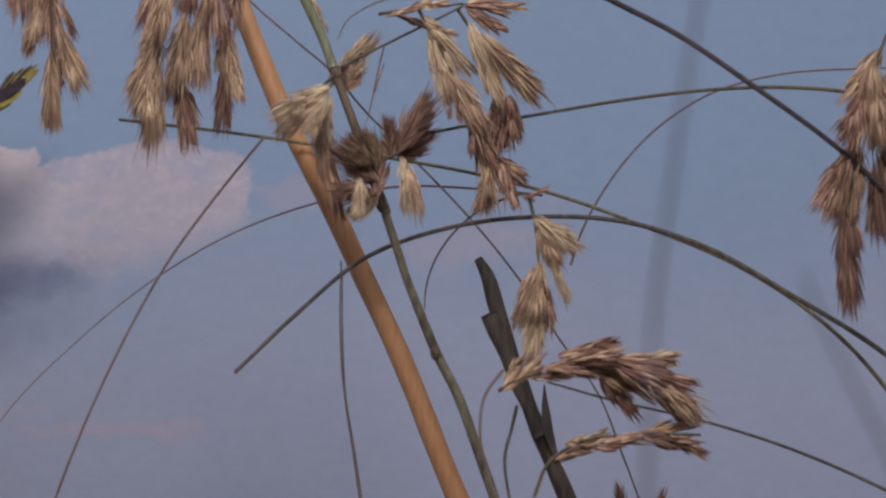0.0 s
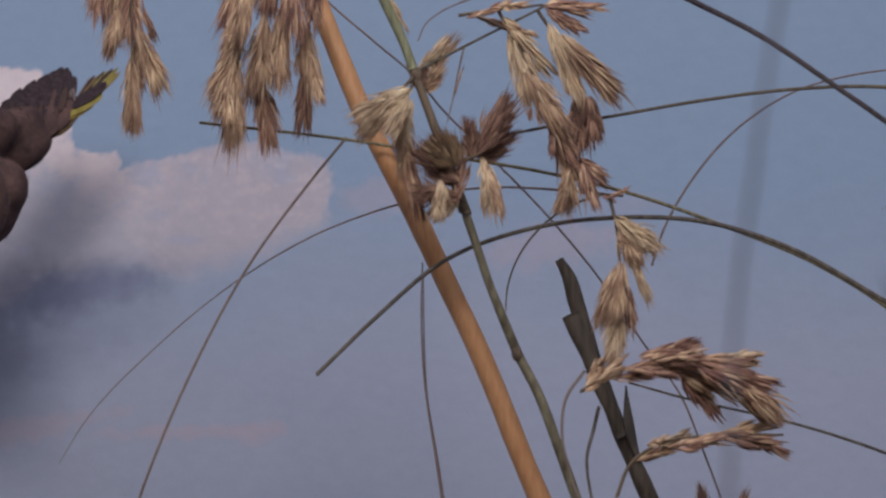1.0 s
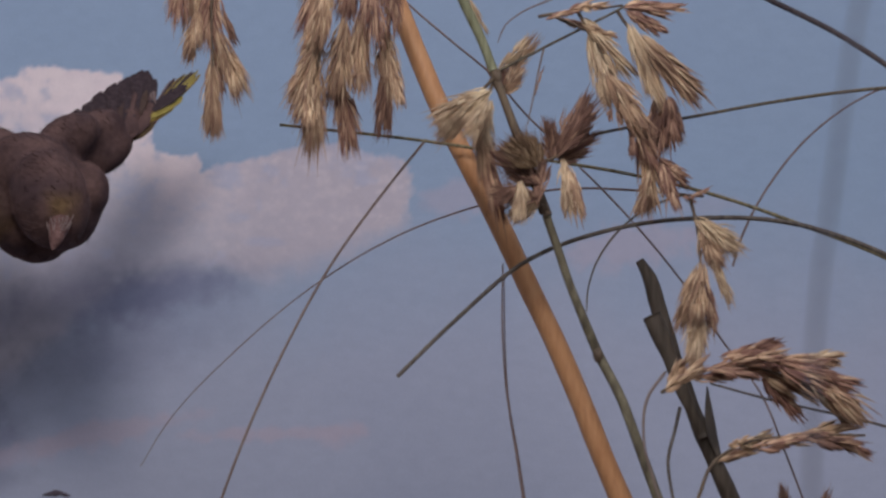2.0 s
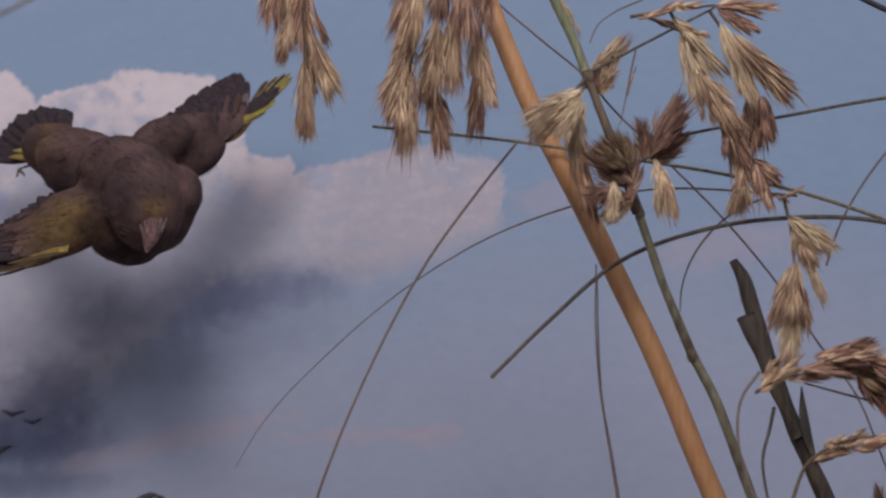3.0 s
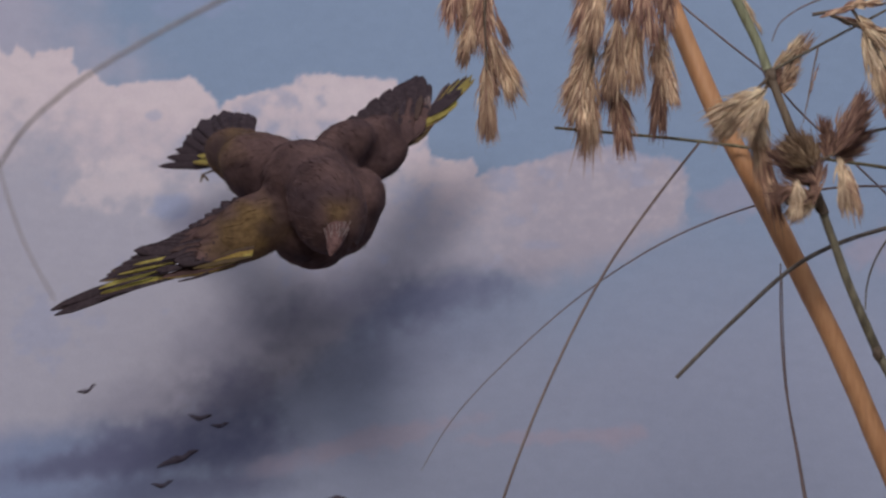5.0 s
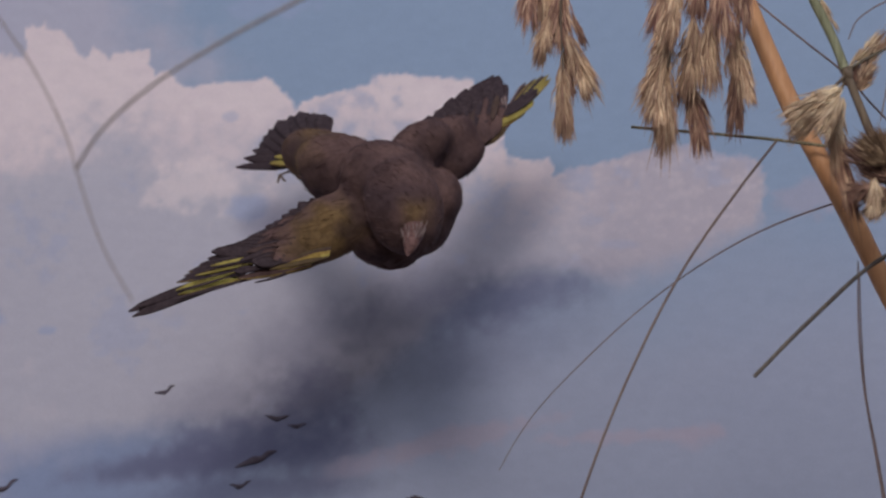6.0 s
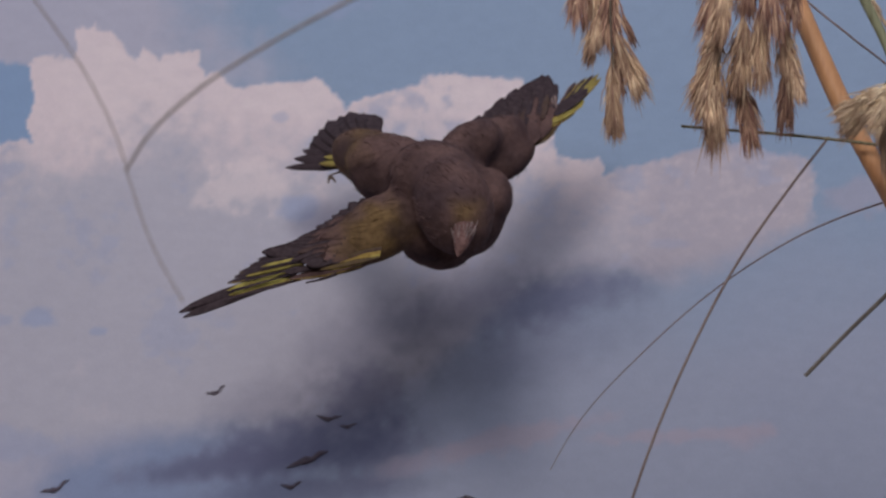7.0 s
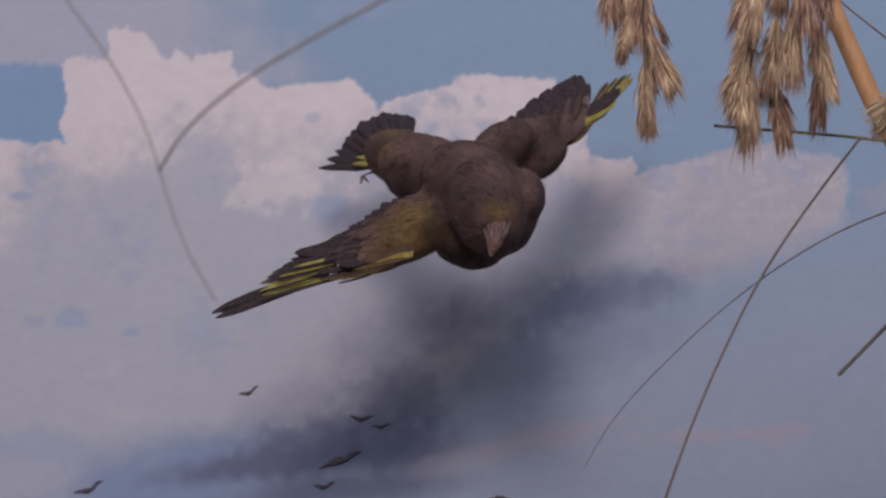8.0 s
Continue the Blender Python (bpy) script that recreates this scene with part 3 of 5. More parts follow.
head.spikelet((0.0949, 1.719, 1.9285), (0.0830, 1.719, 1.9179), 0.0079, 115, HUSK_PALE)
head.spikelet((0.0935, 1.715, 1.9214), (0.0962, 1.719, 1.9444), 0.0068, 83, HUSK_DARK)
head.spikelet((0.0887, 1.713, 1.9306), (0.0767, 1.710, 1.9235), 0.0068, 76, HUSK_DARK)
head.spikelet((0.0866, 1.712, 1.9329), (0.0849, 1.710, 1.9148), 0.0080, 100, HUSK_PALE)

head = SeedHead("two dark brown fanned spikelets with pale hanging husks", (0.1006, 1.720, 1.9435), 6, 1.5)
head.stalk([(0.0963, 1.720, 1.9422), (0.1006, 1.720, 1.9447), (0.1059, 1.720, 1.9472)], 0.0008)
head.spikelet((0.1006, 1.721, 1.9438), (0.1185, 1.720, 1.9720), 0.0118, 150, HUSK_DARK)
head.spikelet((0.1002, 1.721, 1.9433), (0.0982, 1.718, 1.9619), 0.0079, 68, HUSK_DARK)
head.spikelet((0.1018, 1.725, 1.9448), (0.1190, 1.729, 1.9591), 0.0110, 110, HUSK_BROWN)
head.spikelet((0.1041, 1.722, 1.9458), (0.1075, 1.718, 1.9202), 0.0075, 80, HUSK_PALE)
head.spikelet((0.1063, 1.720, 1.9423), (0.1120, 1.718, 1.9183), 0.0065, 70, HUSK_STRAW)

head = SeedHead("long nodding ear of straw and brown awned husks", (0.1130, 1.730, 2.0098), 7, 1.5)
head.stalk([(0.1118, 1.730, 2.0123), (0.1237, 1.730, 1.9898), (0.1355, 1.730, 1.9674), (0.1471, 1.730, 1.9352)], 0.0008)
head.stalk([(0.1288, 1.730, 2.0124), (0.1383, 1.730, 1.9974), (0.1500, 1.730, 1.9700)], 0.0008)
head.spikelet((0.1130, 1.730, 2.0098), (0.1358, 1.731, 1.9821), 0.0089, 87, HUSK_PALE)
head.spikelet((0.1168, 1.733, 2.0044), (0.1286, 1.728, 1.9643), 0.0100, 98, HUSK_PALE)
head.spikelet((0.1231, 1.722, 1.9838), (0.1407, 1.721, 1.9551), 0.0116, 110, HUSK_STRAW)
head.spikelet((0.1328, 1.726, 1.9688), (0.1429, 1.730, 1.9426), 0.0116, 95, HUSK_BROWN)
head.spikelet((0.1393, 1.733, 1.9620), (0.1444, 1.734, 1.9251), 0.0116, 102, HUSK_STRAW)
head.spikelet((0.1450, 1.731, 1.9478), (0.1570, 1.733, 1.9380), 0.0089, 76, HUSK_BROWN)
head.spikelet((0.1467, 1.724, 1.9436), (0.1524, 1.724, 1.9234), 0.0079, 68, HUSK_BROWN)
head.spikelet((0.1420, 1.725, 1.9413), (0.1361, 1.729, 1.9214), 0.0068, 57, HUSK_STRAW)
head.spikelet((0.1330, 1.723, 2.0053), (0.1473, 1.727, 1.9691), 0.0105, 102, HUSK_PALE)
head.spikelet((0.1366, 1.723, 2.0004), (0.1640, 1.725, 1.9707), 0.0116, 114, HUSK_STRAW)
head.spikelet((0.1452, 1.727, 1.9891), (0.1622, 1.726, 1.9739), 0.0105, 76, HUSK_STRAW)
head.spikelet((0.1481, 1.735, 1.9788), (0.1449, 1.730, 1.9488), 0.0121, 106, HUSK_DARK)
head.spikelet((0.1494, 1.723, 1.9730), (0.1532, 1.728, 1.9521), 0.0095, 76, HUSK_DARK)

head.spikelet((0.1344, 1.724, 1.9569), (0.1338, 1.722, 1.9445), 0.0030, 20, HUSK_DARK)
head.spikelet((0.1251, 1.724, 1.9682), (0.1245, 1.722, 1.9617), 0.0022, 10, HUSK_DARK)
head.spikelet((0.1285, 1.724, 1.9663), (0.1290, 1.722, 1.9593), 0.0022, 10, HUSK_DARK)

head = SeedHead("thin spread spikelets at the top of a nodding ear", (0.0973, 1.730, 2.0084), 8, 1.9, 0.7)
head.stalk([(0.0949, 1.730, 2.0096), (0.1094, 1.730, 2.0123), (0.1312, 1.730, 2.0149)], 0.0008)
head.stalk([(0.1021, 1.730, 2.0097), (0.1190, 1.730, 2.0023)], 0.0008)
head.spikelet((0.0970, 1.724, 2.0066), (0.1189, 1.726, 2.0157), 0.0032, 30, HUSK_BROWN)
head.spikelet((0.1023, 1.732, 2.0098), (0.1268, 1.738, 2.0041), 0.0037, 45, HUSK_BROWN)
head.spikelet((0.1080, 1.726, 2.0123), (0.1259, 1.723, 2.0133), 0.0032, 30, HUSK_STRAW)
head.spikelet((0.1310, 1.734, 2.0156), (0.1599, 1.736, 2.0154), 0.0068, 83, HUSK_BROWN)
head.spikelet((0.1310, 1.727, 2.0120), (0.1491, 1.729, 2.0022), 0.0063, 68, HUSK_BROWN)
head.spikelet((0.1141, 1.728, 2.0054), (0.1288, 1.732, 2.0004), 0.0042, 30, HUSK_STRAW)

head = SeedHead("pale hanging ear of loose straw husks", (0.1608, 1.730, 1.9217), 9)
head.stalk([(0.1590, 1.730, 1.9304), (0.1617, 1.730, 1.9181), (0.1632, 1.730, 1.8936), (0.1609, 1.730, 1.8643)], 0.0008)
head.spikelet((0.1606, 1.728, 1.9213), (0.1795, 1.728, 1.9064), 0.0105, 160, HUSK_PALE)
head.spikelet((0.1635, 1.729, 1.9178), (0.1703, 1.728, 1.9005), 0.0095, 115, HUSK_STRAW)
head.spikelet((0.1670, 1.729, 1.9080), (0.1764, 1.730, 1.8827), 0.0053, 89, HUSK_PALE)
head.spikelet((0.1611, 1.726, 1.9000), (0.1539, 1.728, 1.8726), 0.0084, 140, HUSK_STRAW)
head.spikelet((0.1631, 1.722, 1.9015), (0.1601, 1.720, 1.8743), 0.0095, 153, HUSK_STRAW)
head.spikelet((0.1618, 1.727, 1.8831), (0.1592, 1.723, 1.8568), 0.0100, 140, HUSK_PALE)
head.spikelet((0.1665, 1.734, 1.8945), (0.1674, 1.732, 1.8721), 0.0063, 89, HUSK_BROWN)
head.spikelet((0.1585, 1.735, 1.8703), (0.1617, 1.740, 1.8579), 0.0068, 76, HUSK_PALE)
head.spikelet((0.1574, 1.726, 1.9289), (0.1678, 1.731, 1.9349), 0.0026, 32, HUSK_BROWN)
head.spikelet((0.1559, 1.735, 1.9328), (0.1625, 1.737, 1.9301), 0.0021, 19, HUSK_BROWN)

head = SeedHead("bent brown and purple ear of long awned husks", (0.1454, 1.720, 1.8440), 10, 2.3, 0.5)
head.stalk([(0.1449, 1.720, 1.8440), (0.1611, 1.720, 1.8532), (0.1848, 1.720, 1.8547), (0.2085, 1.720, 1.8454), (0.2298, 1.720, 1.8337)], 0.0008)
head.spikelet((0.1450, 1.715, 1.8430), (0.1632, 1.717, 1.8562), 0.0068, 68, HUSK_STRAW)
head.spikelet((0.1466, 1.717, 1.8463), (0.1558, 1.714, 1.8603), 0.0053, 34, HUSK_STRAW)
head.spikelet((0.1563, 1.720, 1.8509), (0.1872, 1.720, 1.8572), 0.0079, 83, HUSK_BROWN)
head.spikelet((0.1694, 1.720, 1.8588), (0.1967, 1.719, 1.8672), 0.0068, 68, HUSK_BROWN)
head.spikelet((0.1726, 1.716, 1.8561), (0.1984, 1.713, 1.8607), 0.0079, 76, HUSK_BROWN)
head.spikelet((0.1756, 1.723, 1.8552), (0.2183, 1.721, 1.8578), 0.0105, 114, HUSK_BROWN)
head.spikelet((0.1852, 1.723, 1.8553), (0.2140, 1.726, 1.8443), 0.0105, 95, HUSK_STRAW)
head.spikelet((0.1879, 1.726, 1.8536), (0.2050, 1.731, 1.8354), 0.0089, 83, HUSK_BROWN)
head.spikelet((0.1916, 1.716, 1.8564), (0.2266, 1.713, 1.8443), 0.0137, 136, HUSK_BROWN)
head.spikelet((0.1972, 1.724, 1.8581), (0.2213, 1.725, 1.8611), 0.0079, 83, HUSK_PALE)
head.spikelet((0.2057, 1.715, 1.8540), (0.2318, 1.717, 1.8331), 0.0121, 133, HUSK_STRAW)
head.spikelet((0.2093, 1.726, 1.8466), (0.2287, 1.730, 1.8332), 0.0095, 83, HUSK_PALE)
head.spikelet((0.1630, 1.715, 1.8534), (0.1864, 1.713, 1.8497), 0.0053, 49, HUSK_DARK)

head = SeedHead("narrow bent ear of brown awned husks", (0.1668, 1.720, 1.8149), 11, 2.3, 0.5)
head.stalk([(0.1596, 1.720, 1.7993), (0.1661, 1.720, 1.8141), (0.1751, 1.720, 1.8209), (0.2012, 1.720, 1.8261), (0.2297, 1.720, 1.8265)], 0.0008)
head.spikelet((0.1674, 1.726, 1.8160), (0.1879, 1.729, 1.8240), 0.0047, 49, HUSK_STRAW)
head.spikelet((0.1755, 1.724, 1.8217), (0.1927, 1.729, 1.8301), 0.0047, 38, HUSK_PALE)
head.spikelet((0.1794, 1.716, 1.8191), (0.2081, 1.718, 1.8258), 0.0063, 76, HUSK_BROWN)
head.spikelet((0.1924, 1.726, 1.8252), (0.2312, 1.731, 1.8319), 0.0074, 102, HUSK_STRAW)
head.spikelet((0.2013, 1.721, 1.8263), (0.2268, 1.717, 1.8211), 0.0068, 76, HUSK_DARK)
head.spikelet((0.2106, 1.719, 1.8272), (0.2341, 1.725, 1.8193), 0.0063, 76, HUSK_BROWN)
head.spikelet((0.1721, 1.714, 1.8198), (0.1813, 1.711, 1.8253), 0.0032, 22, HUSK_STRAW)

head = SeedHead("heavy drooping ear of dusky brown husks", (0.3064, 1.700, 1.9903), 12, 1.3, 1.5)
head.stalk([(0.3267, 1.700, 2.0269), (0.3090, 1.700, 1.9965), (0.2985, 1.700, 1.9616), (0.2903, 1.700, 1.9174)], 0.0008)
head.spikelet((0.3077, 1.707, 1.9923), (0.2895, 1.703, 1.9660), 0.0095, 76, HUSK_STRAW)
head.spikelet((0.3012, 1.692, 1.9817), (0.3055, 1.698, 1.9465), 0.0190, 152, HUSK_STRAW)
head.spikelet((0.2979, 1.695, 1.9701), (0.2888, 1.690, 1.9436), 0.0126, 83, HUSK_BROWN)
head.spikelet((0.2942, 1.702, 1.9486), (0.2804, 1.701, 1.9162), 0.0145, 106, HUSK_BROWN)
head.spikelet((0.2969, 1.706, 1.9509), (0.2908, 1.703, 1.9181), 0.0145, 95, HUSK_STRAW)
head.spikelet((0.2918, 1.707, 1.9314), (0.2920, 1.705, 1.9016), 0.0107, 83, HUSK_BROWN)
head.spikelet((0.2895, 1.702, 1.9179), (0.2920, 1.707, 1.8765), 0.0120, 114, HUSK_DARK)
head.spikelet((0.3035, 1.703, 1.9453), (0.3054, 1.708, 1.9098), 0.0126, 98, HUSK_DARK)
head.spikelet((0.3141, 1.703, 1.9875), (0.3144, 1.698, 1.9368), 0.0190, 133, HUSK_BROWN)
head.spikelet((0.3089, 1.706, 1.9511), (0.3131, 1.707, 1.9195), 0.0158, 95, HUSK_BROWN)

head = SeedHead("small dark spikelet tips", (0.2008, 1.740, 1.7912), 13)
head.stalk([(0.2031, 1.740, 1.7841), (0.2176, 1.740, 1.7986)], 0.0008)
head.spikelet((0.2011, 1.743, 1.7917), (0.1974, 1.747, 1.8105), 0.0058, 76, HUSK_DARK)
head.spikelet((0.2096, 1.735, 1.7857), (0.2173, 1.741, 1.8080), 0.0063, 83, HUSK_DARK)


# grass stems and blades
stem_thing("grass_stalk", [(-0.0154, 1.760, 1.9688), (0.0503, 1.760, 1.9617), (0.0943, 1.760, 1.9549), (0.1408, 1.760, 1.9470), (0.1775, 1.760, 1.9375), (0.2093, 1.760, 1.9263), (0.2508, 1.760, 1.9092), (0.2800, 1.760, 1.8911), (0.2993, 1.760, 1.8745), (0.3231, 1.760, 1.8451), (0.3580, 1.760, 1.7793)],
           0.00066, 0.00104, M_OLIVE, "long arching olive-brown grass blade", group="dry grasses")
stem_thing("grass_stalk", [(0.0355, 1.750, 1.8562), (0.0604, 1.750, 1.8811), (0.0915, 1.750, 1.9075), (0.1278, 1.750, 1.9212), (0.1642, 1.750, 1.9263), (0.2008, 1.750, 1.9250), (0.2373, 1.750, 1.9141), (0.2736, 1.750, 1.8938), (0.3141, 1.750, 1.8682), (0.3574, 1.750, 1.8264)],
           0.00089, 0.00118, M_DARKGRASS, "long arching dark brown grass blade", group="dry grasses")
stem_thing("grass_stalk", [(0.0482, 1.770, 1.9655), (0.0313, 1.770, 1.9437), (0.0074, 1.770, 1.9095), (-0.0160, 1.770, 1.8645), (-0.0393, 1.770, 1.8050), (-0.0564, 1.770, 1.7404)],
           0.00057, 0.00057, M_ROSY, "thin straight dry grass stem", group="dry grasses")
stem_thing("grass_stalk", [(-0.0736, 1.780, 1.8226), (-0.0637, 1.780, 1.8397), (-0.0332, 1.780, 1.8737), (0.0051, 1.780, 1.9060), (0.0366, 1.780, 1.9250), (0.0721, 1.780, 1.9386), (0.1053, 1.780, 1.9460), (0.1424, 1.780, 1.9457), (0.1696, 1.780, 1.9434)],
           0.00014, 0.00062, M_PURPLE, "thin arching dry grass stem", group="dry grasses")
stem_thing("grass_stalk", [(0.1577, 1.700, 2.0257), (0.1912, 1.700, 2.0090), (0.2198, 1.700, 1.9942), (0.2507, 1.700, 1.9731), (0.2885, 1.700, 1.9447), (0.3050, 1.700, 1.9298)],
           0.00135, 0.00110, M_DUSK, "dark stiff grass blade", group="dry grasses")
stem_thing("grass_stalk", [(0.0792, 1.750, 1.9553), (0.1035, 1.750, 1.9588), (0.1229, 1.750, 1.9637), (0.1620, 1.750, 1.9712), (0.2013, 1.750, 1.9788), (0.2383, 1.750, 1.9841), (0.2754, 1.750, 1.9860), (0.2988, 1.750, 1.9845), (0.3247, 1.750, 1.9781)],
           0.00059, 0.00094, M_BLADE, "slender dark arching grass stem", group="dry grasses")
stem_thing("grass_stalk", [(0.1797, 1.760, 1.9075), (0.1827, 1.760, 1.9176), (0.1972, 1.760, 1.9454), (0.2171, 1.760, 1.9686), (0.2421, 1.760, 1.9856), (0.2721, 1.760, 1.9946), (0.3058, 1.760, 1.9978), (0.3320, 1.760, 1.9989)],
           0.00052, 0.00038, M_PURPLE, "hair-thin arching grass stem", group="dry grasses")
stem_thing("grass_stalk", [(0.0766, 1.740, 1.9872), (0.0834, 1.740, 1.9909), (0.1027, 1.740, 2.0013), (0.1369, 1.740, 2.0198), (0.1663, 1.740, 2.0382)],
           0.00070, 0.00047, M_BLADE, "thin dark grass stem at the joint", group="dry grasses")
stem_thing("grass_stalk", [(0.0252, 1.770, 2.0418), (0.0402, 1.770, 2.0266), (0.0601, 1.770, 2.0091), (0.0774, 1.770, 1.9941), (0.0898, 1.770, 1.9790), (0.1096, 1.770, 1.9590), (0.1366, 1.770, 1.9305), (0.1611, 1.770, 1.8995), (0.1756, 1.770, 1.8772), (0.1926, 1.770, 1.8527), (0.2021, 1.770, 1.8281), (0.2092, 1.770, 1.8081), (0.2209, 1.770, 1.7672)],
           0.00048, 0.00043, M_PURPLE, "hair-thin brown grass stem", group="dry grasses")
stem_thing("grass_stalk", [(0.0809, 1.760, 1.9079), (0.0805, 1.760, 1.8836), (0.0821, 1.760, 1.8540), (0.0864, 1.760, 1.8248), (0.0893, 1.760, 1.8049), (0.0951, 1.760, 1.7524)],
           0.00033, 0.00061, M_PURPLE, "thin hanging purple-brown stem", group="dry grasses")
stem_thing("grass_stalk", [(0.1166, 1.760, 1.8871), (0.1173, 1.760, 1.8965), (0.1207, 1.760, 1.9078), (0.1297, 1.760, 1.9217), (0.1432, 1.760, 1.9329), (0.1591, 1.760, 1.9392)],
           0.00028, 0.00057, M_BLADE, "fine curled grass tip", group="dry grasses")
stem_thing("grass_stalk", [(0.1682, 1.750, 1.8542), (0.1928, 1.750, 1.8475), (0.2362, 1.750, 1.8378), (0.2723, 1.750, 1.8266), (0.3127, 1.750, 1.8093), (0.3681, 1.750, 1.7779)],
           0.00047, 0.00085, M_DARKGRASS, "dark arching grass stem", group="dry grasses")
stem_thing("grass_stalk", [(0.1460, 1.710, 1.8509), (0.1385, 1.710, 1.8400), (0.1365, 1.710, 1.8233), (0.1407, 1.710, 1.8044), (0.1504, 1.710, 1.7786)],
           0.00069, 0.00046, M_ROSY, "pale curled dry leaf", group="dry grasses")
stem_thing("grass_stalk", [(0.1545, 1.740, 1.8418), (0.1521, 1.740, 1.8316), (0.1492, 1.740, 1.8195), (0.1503, 1.740, 1.8070), (0.1567, 1.740, 1.7835)],
           0.00079, 0.00056, M_DARKGRASS, "narrow dark hanging leaf", group="dry grasses")
stem_thing("grass_stalk", [(0.0780, 1.740, 2.0008), (0.0813, 1.740, 2.0085), (0.0881, 1.740, 2.0142), (0.1003, 1.740, 2.0200), (0.1222, 1.740, 2.0296)],
           0.00023, 0.00047, M_PURPLE, "fine curled grass tip", group="dry grasses")
stem_thing("grass_stalk", [(0.0907, 1.740, 1.9647), (0.0926, 1.740, 1.9735), (0.0960, 1.740, 1.9906), (0.0979, 1.740, 1.9987)],
           0.00023, 0.00047, M_ROSY, "fine pale grass tip", group="dry grasses")
stem_thing("grass_stalk", [(-0.3498, 1.420, 0.9197), (-0.3778, 1.420, 1.6311), (-0.3612, 1.420, 1.9002), (-0.3170, 1.420, 1.9791), (-0.2655, 1.420, 1.9673), (-0.2407, 1.420, 1.9289), (-0.2226, 1.420, 1.9025), (-0.2095, 1.420, 1.8755), (-0.2045, 1.420, 1.8591), (-0.1966, 1.420, 1.8376), (-0.1860, 1.420, 1.8182)],
           0.00034, 0.00024, M_ROSY, "faded thin grass stem arching over the clouds", group="dry grasses")
stem_thing("grass_stalk", [(-0.2070, 1.420, 1.8652), (-0.1972, 1.408, 1.8752), (-0.1801, 1.396, 1.8868), (-0.1534, 1.384, 1.9000), (-0.1232, 1.372, 1.9123), (-0.0821, 1.360, 1.9294)],
           0.00050, 0.00072, M_PALEGRASS, "faded long grass blade", group="dry grasses")
stem_thing("grass_stalk", [(0.1255, 0.880, 1.7900), (0.1189, 0.880, 1.7639), (0.1124, 0.880, 1.7255), (0.1078, 0.880, 1.6928), (0.1059, 0.880, 1.6532), (0.1057, 0.880, 1.5911), (0.1024, 0.880, 0.9431)],
           0.00059, 0.00059, M_HAZE, "grey stem near the front of the case", group="dry grasses")
stem_thing("grass_stalk", [(0.1404, 0.880, 1.7023), (0.1442, 0.880, 1.6928), (0.1495, 0.880, 1.6810), (0.1577, 0.880, 1.6639), (0.1726, 0.880, 1.6275), (0.2147, 0.880, 1.4652), (0.2133, 0.880, 0.9382)],
           0.00036, 0.00052, M_DUSK, "grey blade near the front of the case", group="dry grasses")
stem_thing("grass_stalk", [(0.0816, 1.765, 1.9046), (0.0819, 1.765, 1.8748), (0.0833, 1.765, 1.8501), (0.0873, 1.765, 1.8257), (0.0903, 1.765, 1.8057), (0.0962, 1.765, 1.7532)],
           0.00024, 0.00038, M_PURPLE, "thin hanging purple-brown stem", group="dry grasses")


def cane():
    """A bare dry cane with a swollen joint low down."""
    root = tagged(new("cane"), "bare dry orange-tan cane stem standing in the earth", "cane")
    foot = Vector((0.5606, 1.800, 0.9394))
    points = [foot, (0.1813, 1.785, 1.7085), (0.1323, 1.780, 1.8088), (0.1239, 1.778, 1.8285), (0.1145, 1.776, 1.8523), (0.1041, 1.774, 1.8765), (0.0922, 1.772, 1.9013), (0.0803, 1.770, 1.9267), (0.0684, 1.770, 1.9507),
              (0.0559, 1.770, 1.9758), (0.0454, 1.770, 2.0011), (0.0355, 1.770, 2.0265), (-0.0033, 1.770, 2.1245)]
    bm = bmesh.new()
    tube(bm, smooth_path(points, 10), lambda t: 0.0050 - 0.0007 * t, 16, 1.0, 0.03)
    part("stem", bm, M_CANE, root)
    joint = smooth_path([points[1], points[2]], 4)[1]
    bm = bmesh.new()
    bmesh.ops.create_uvsphere(bm, u_segments=14, v_segments=8, radius=0.0058)
    bm.transform(Matrix.Translation(joint) @ Matrix.Diagonal((1, 1, 0.5, 1)))
    part("joint", bm, M_CANE, root)
    return root


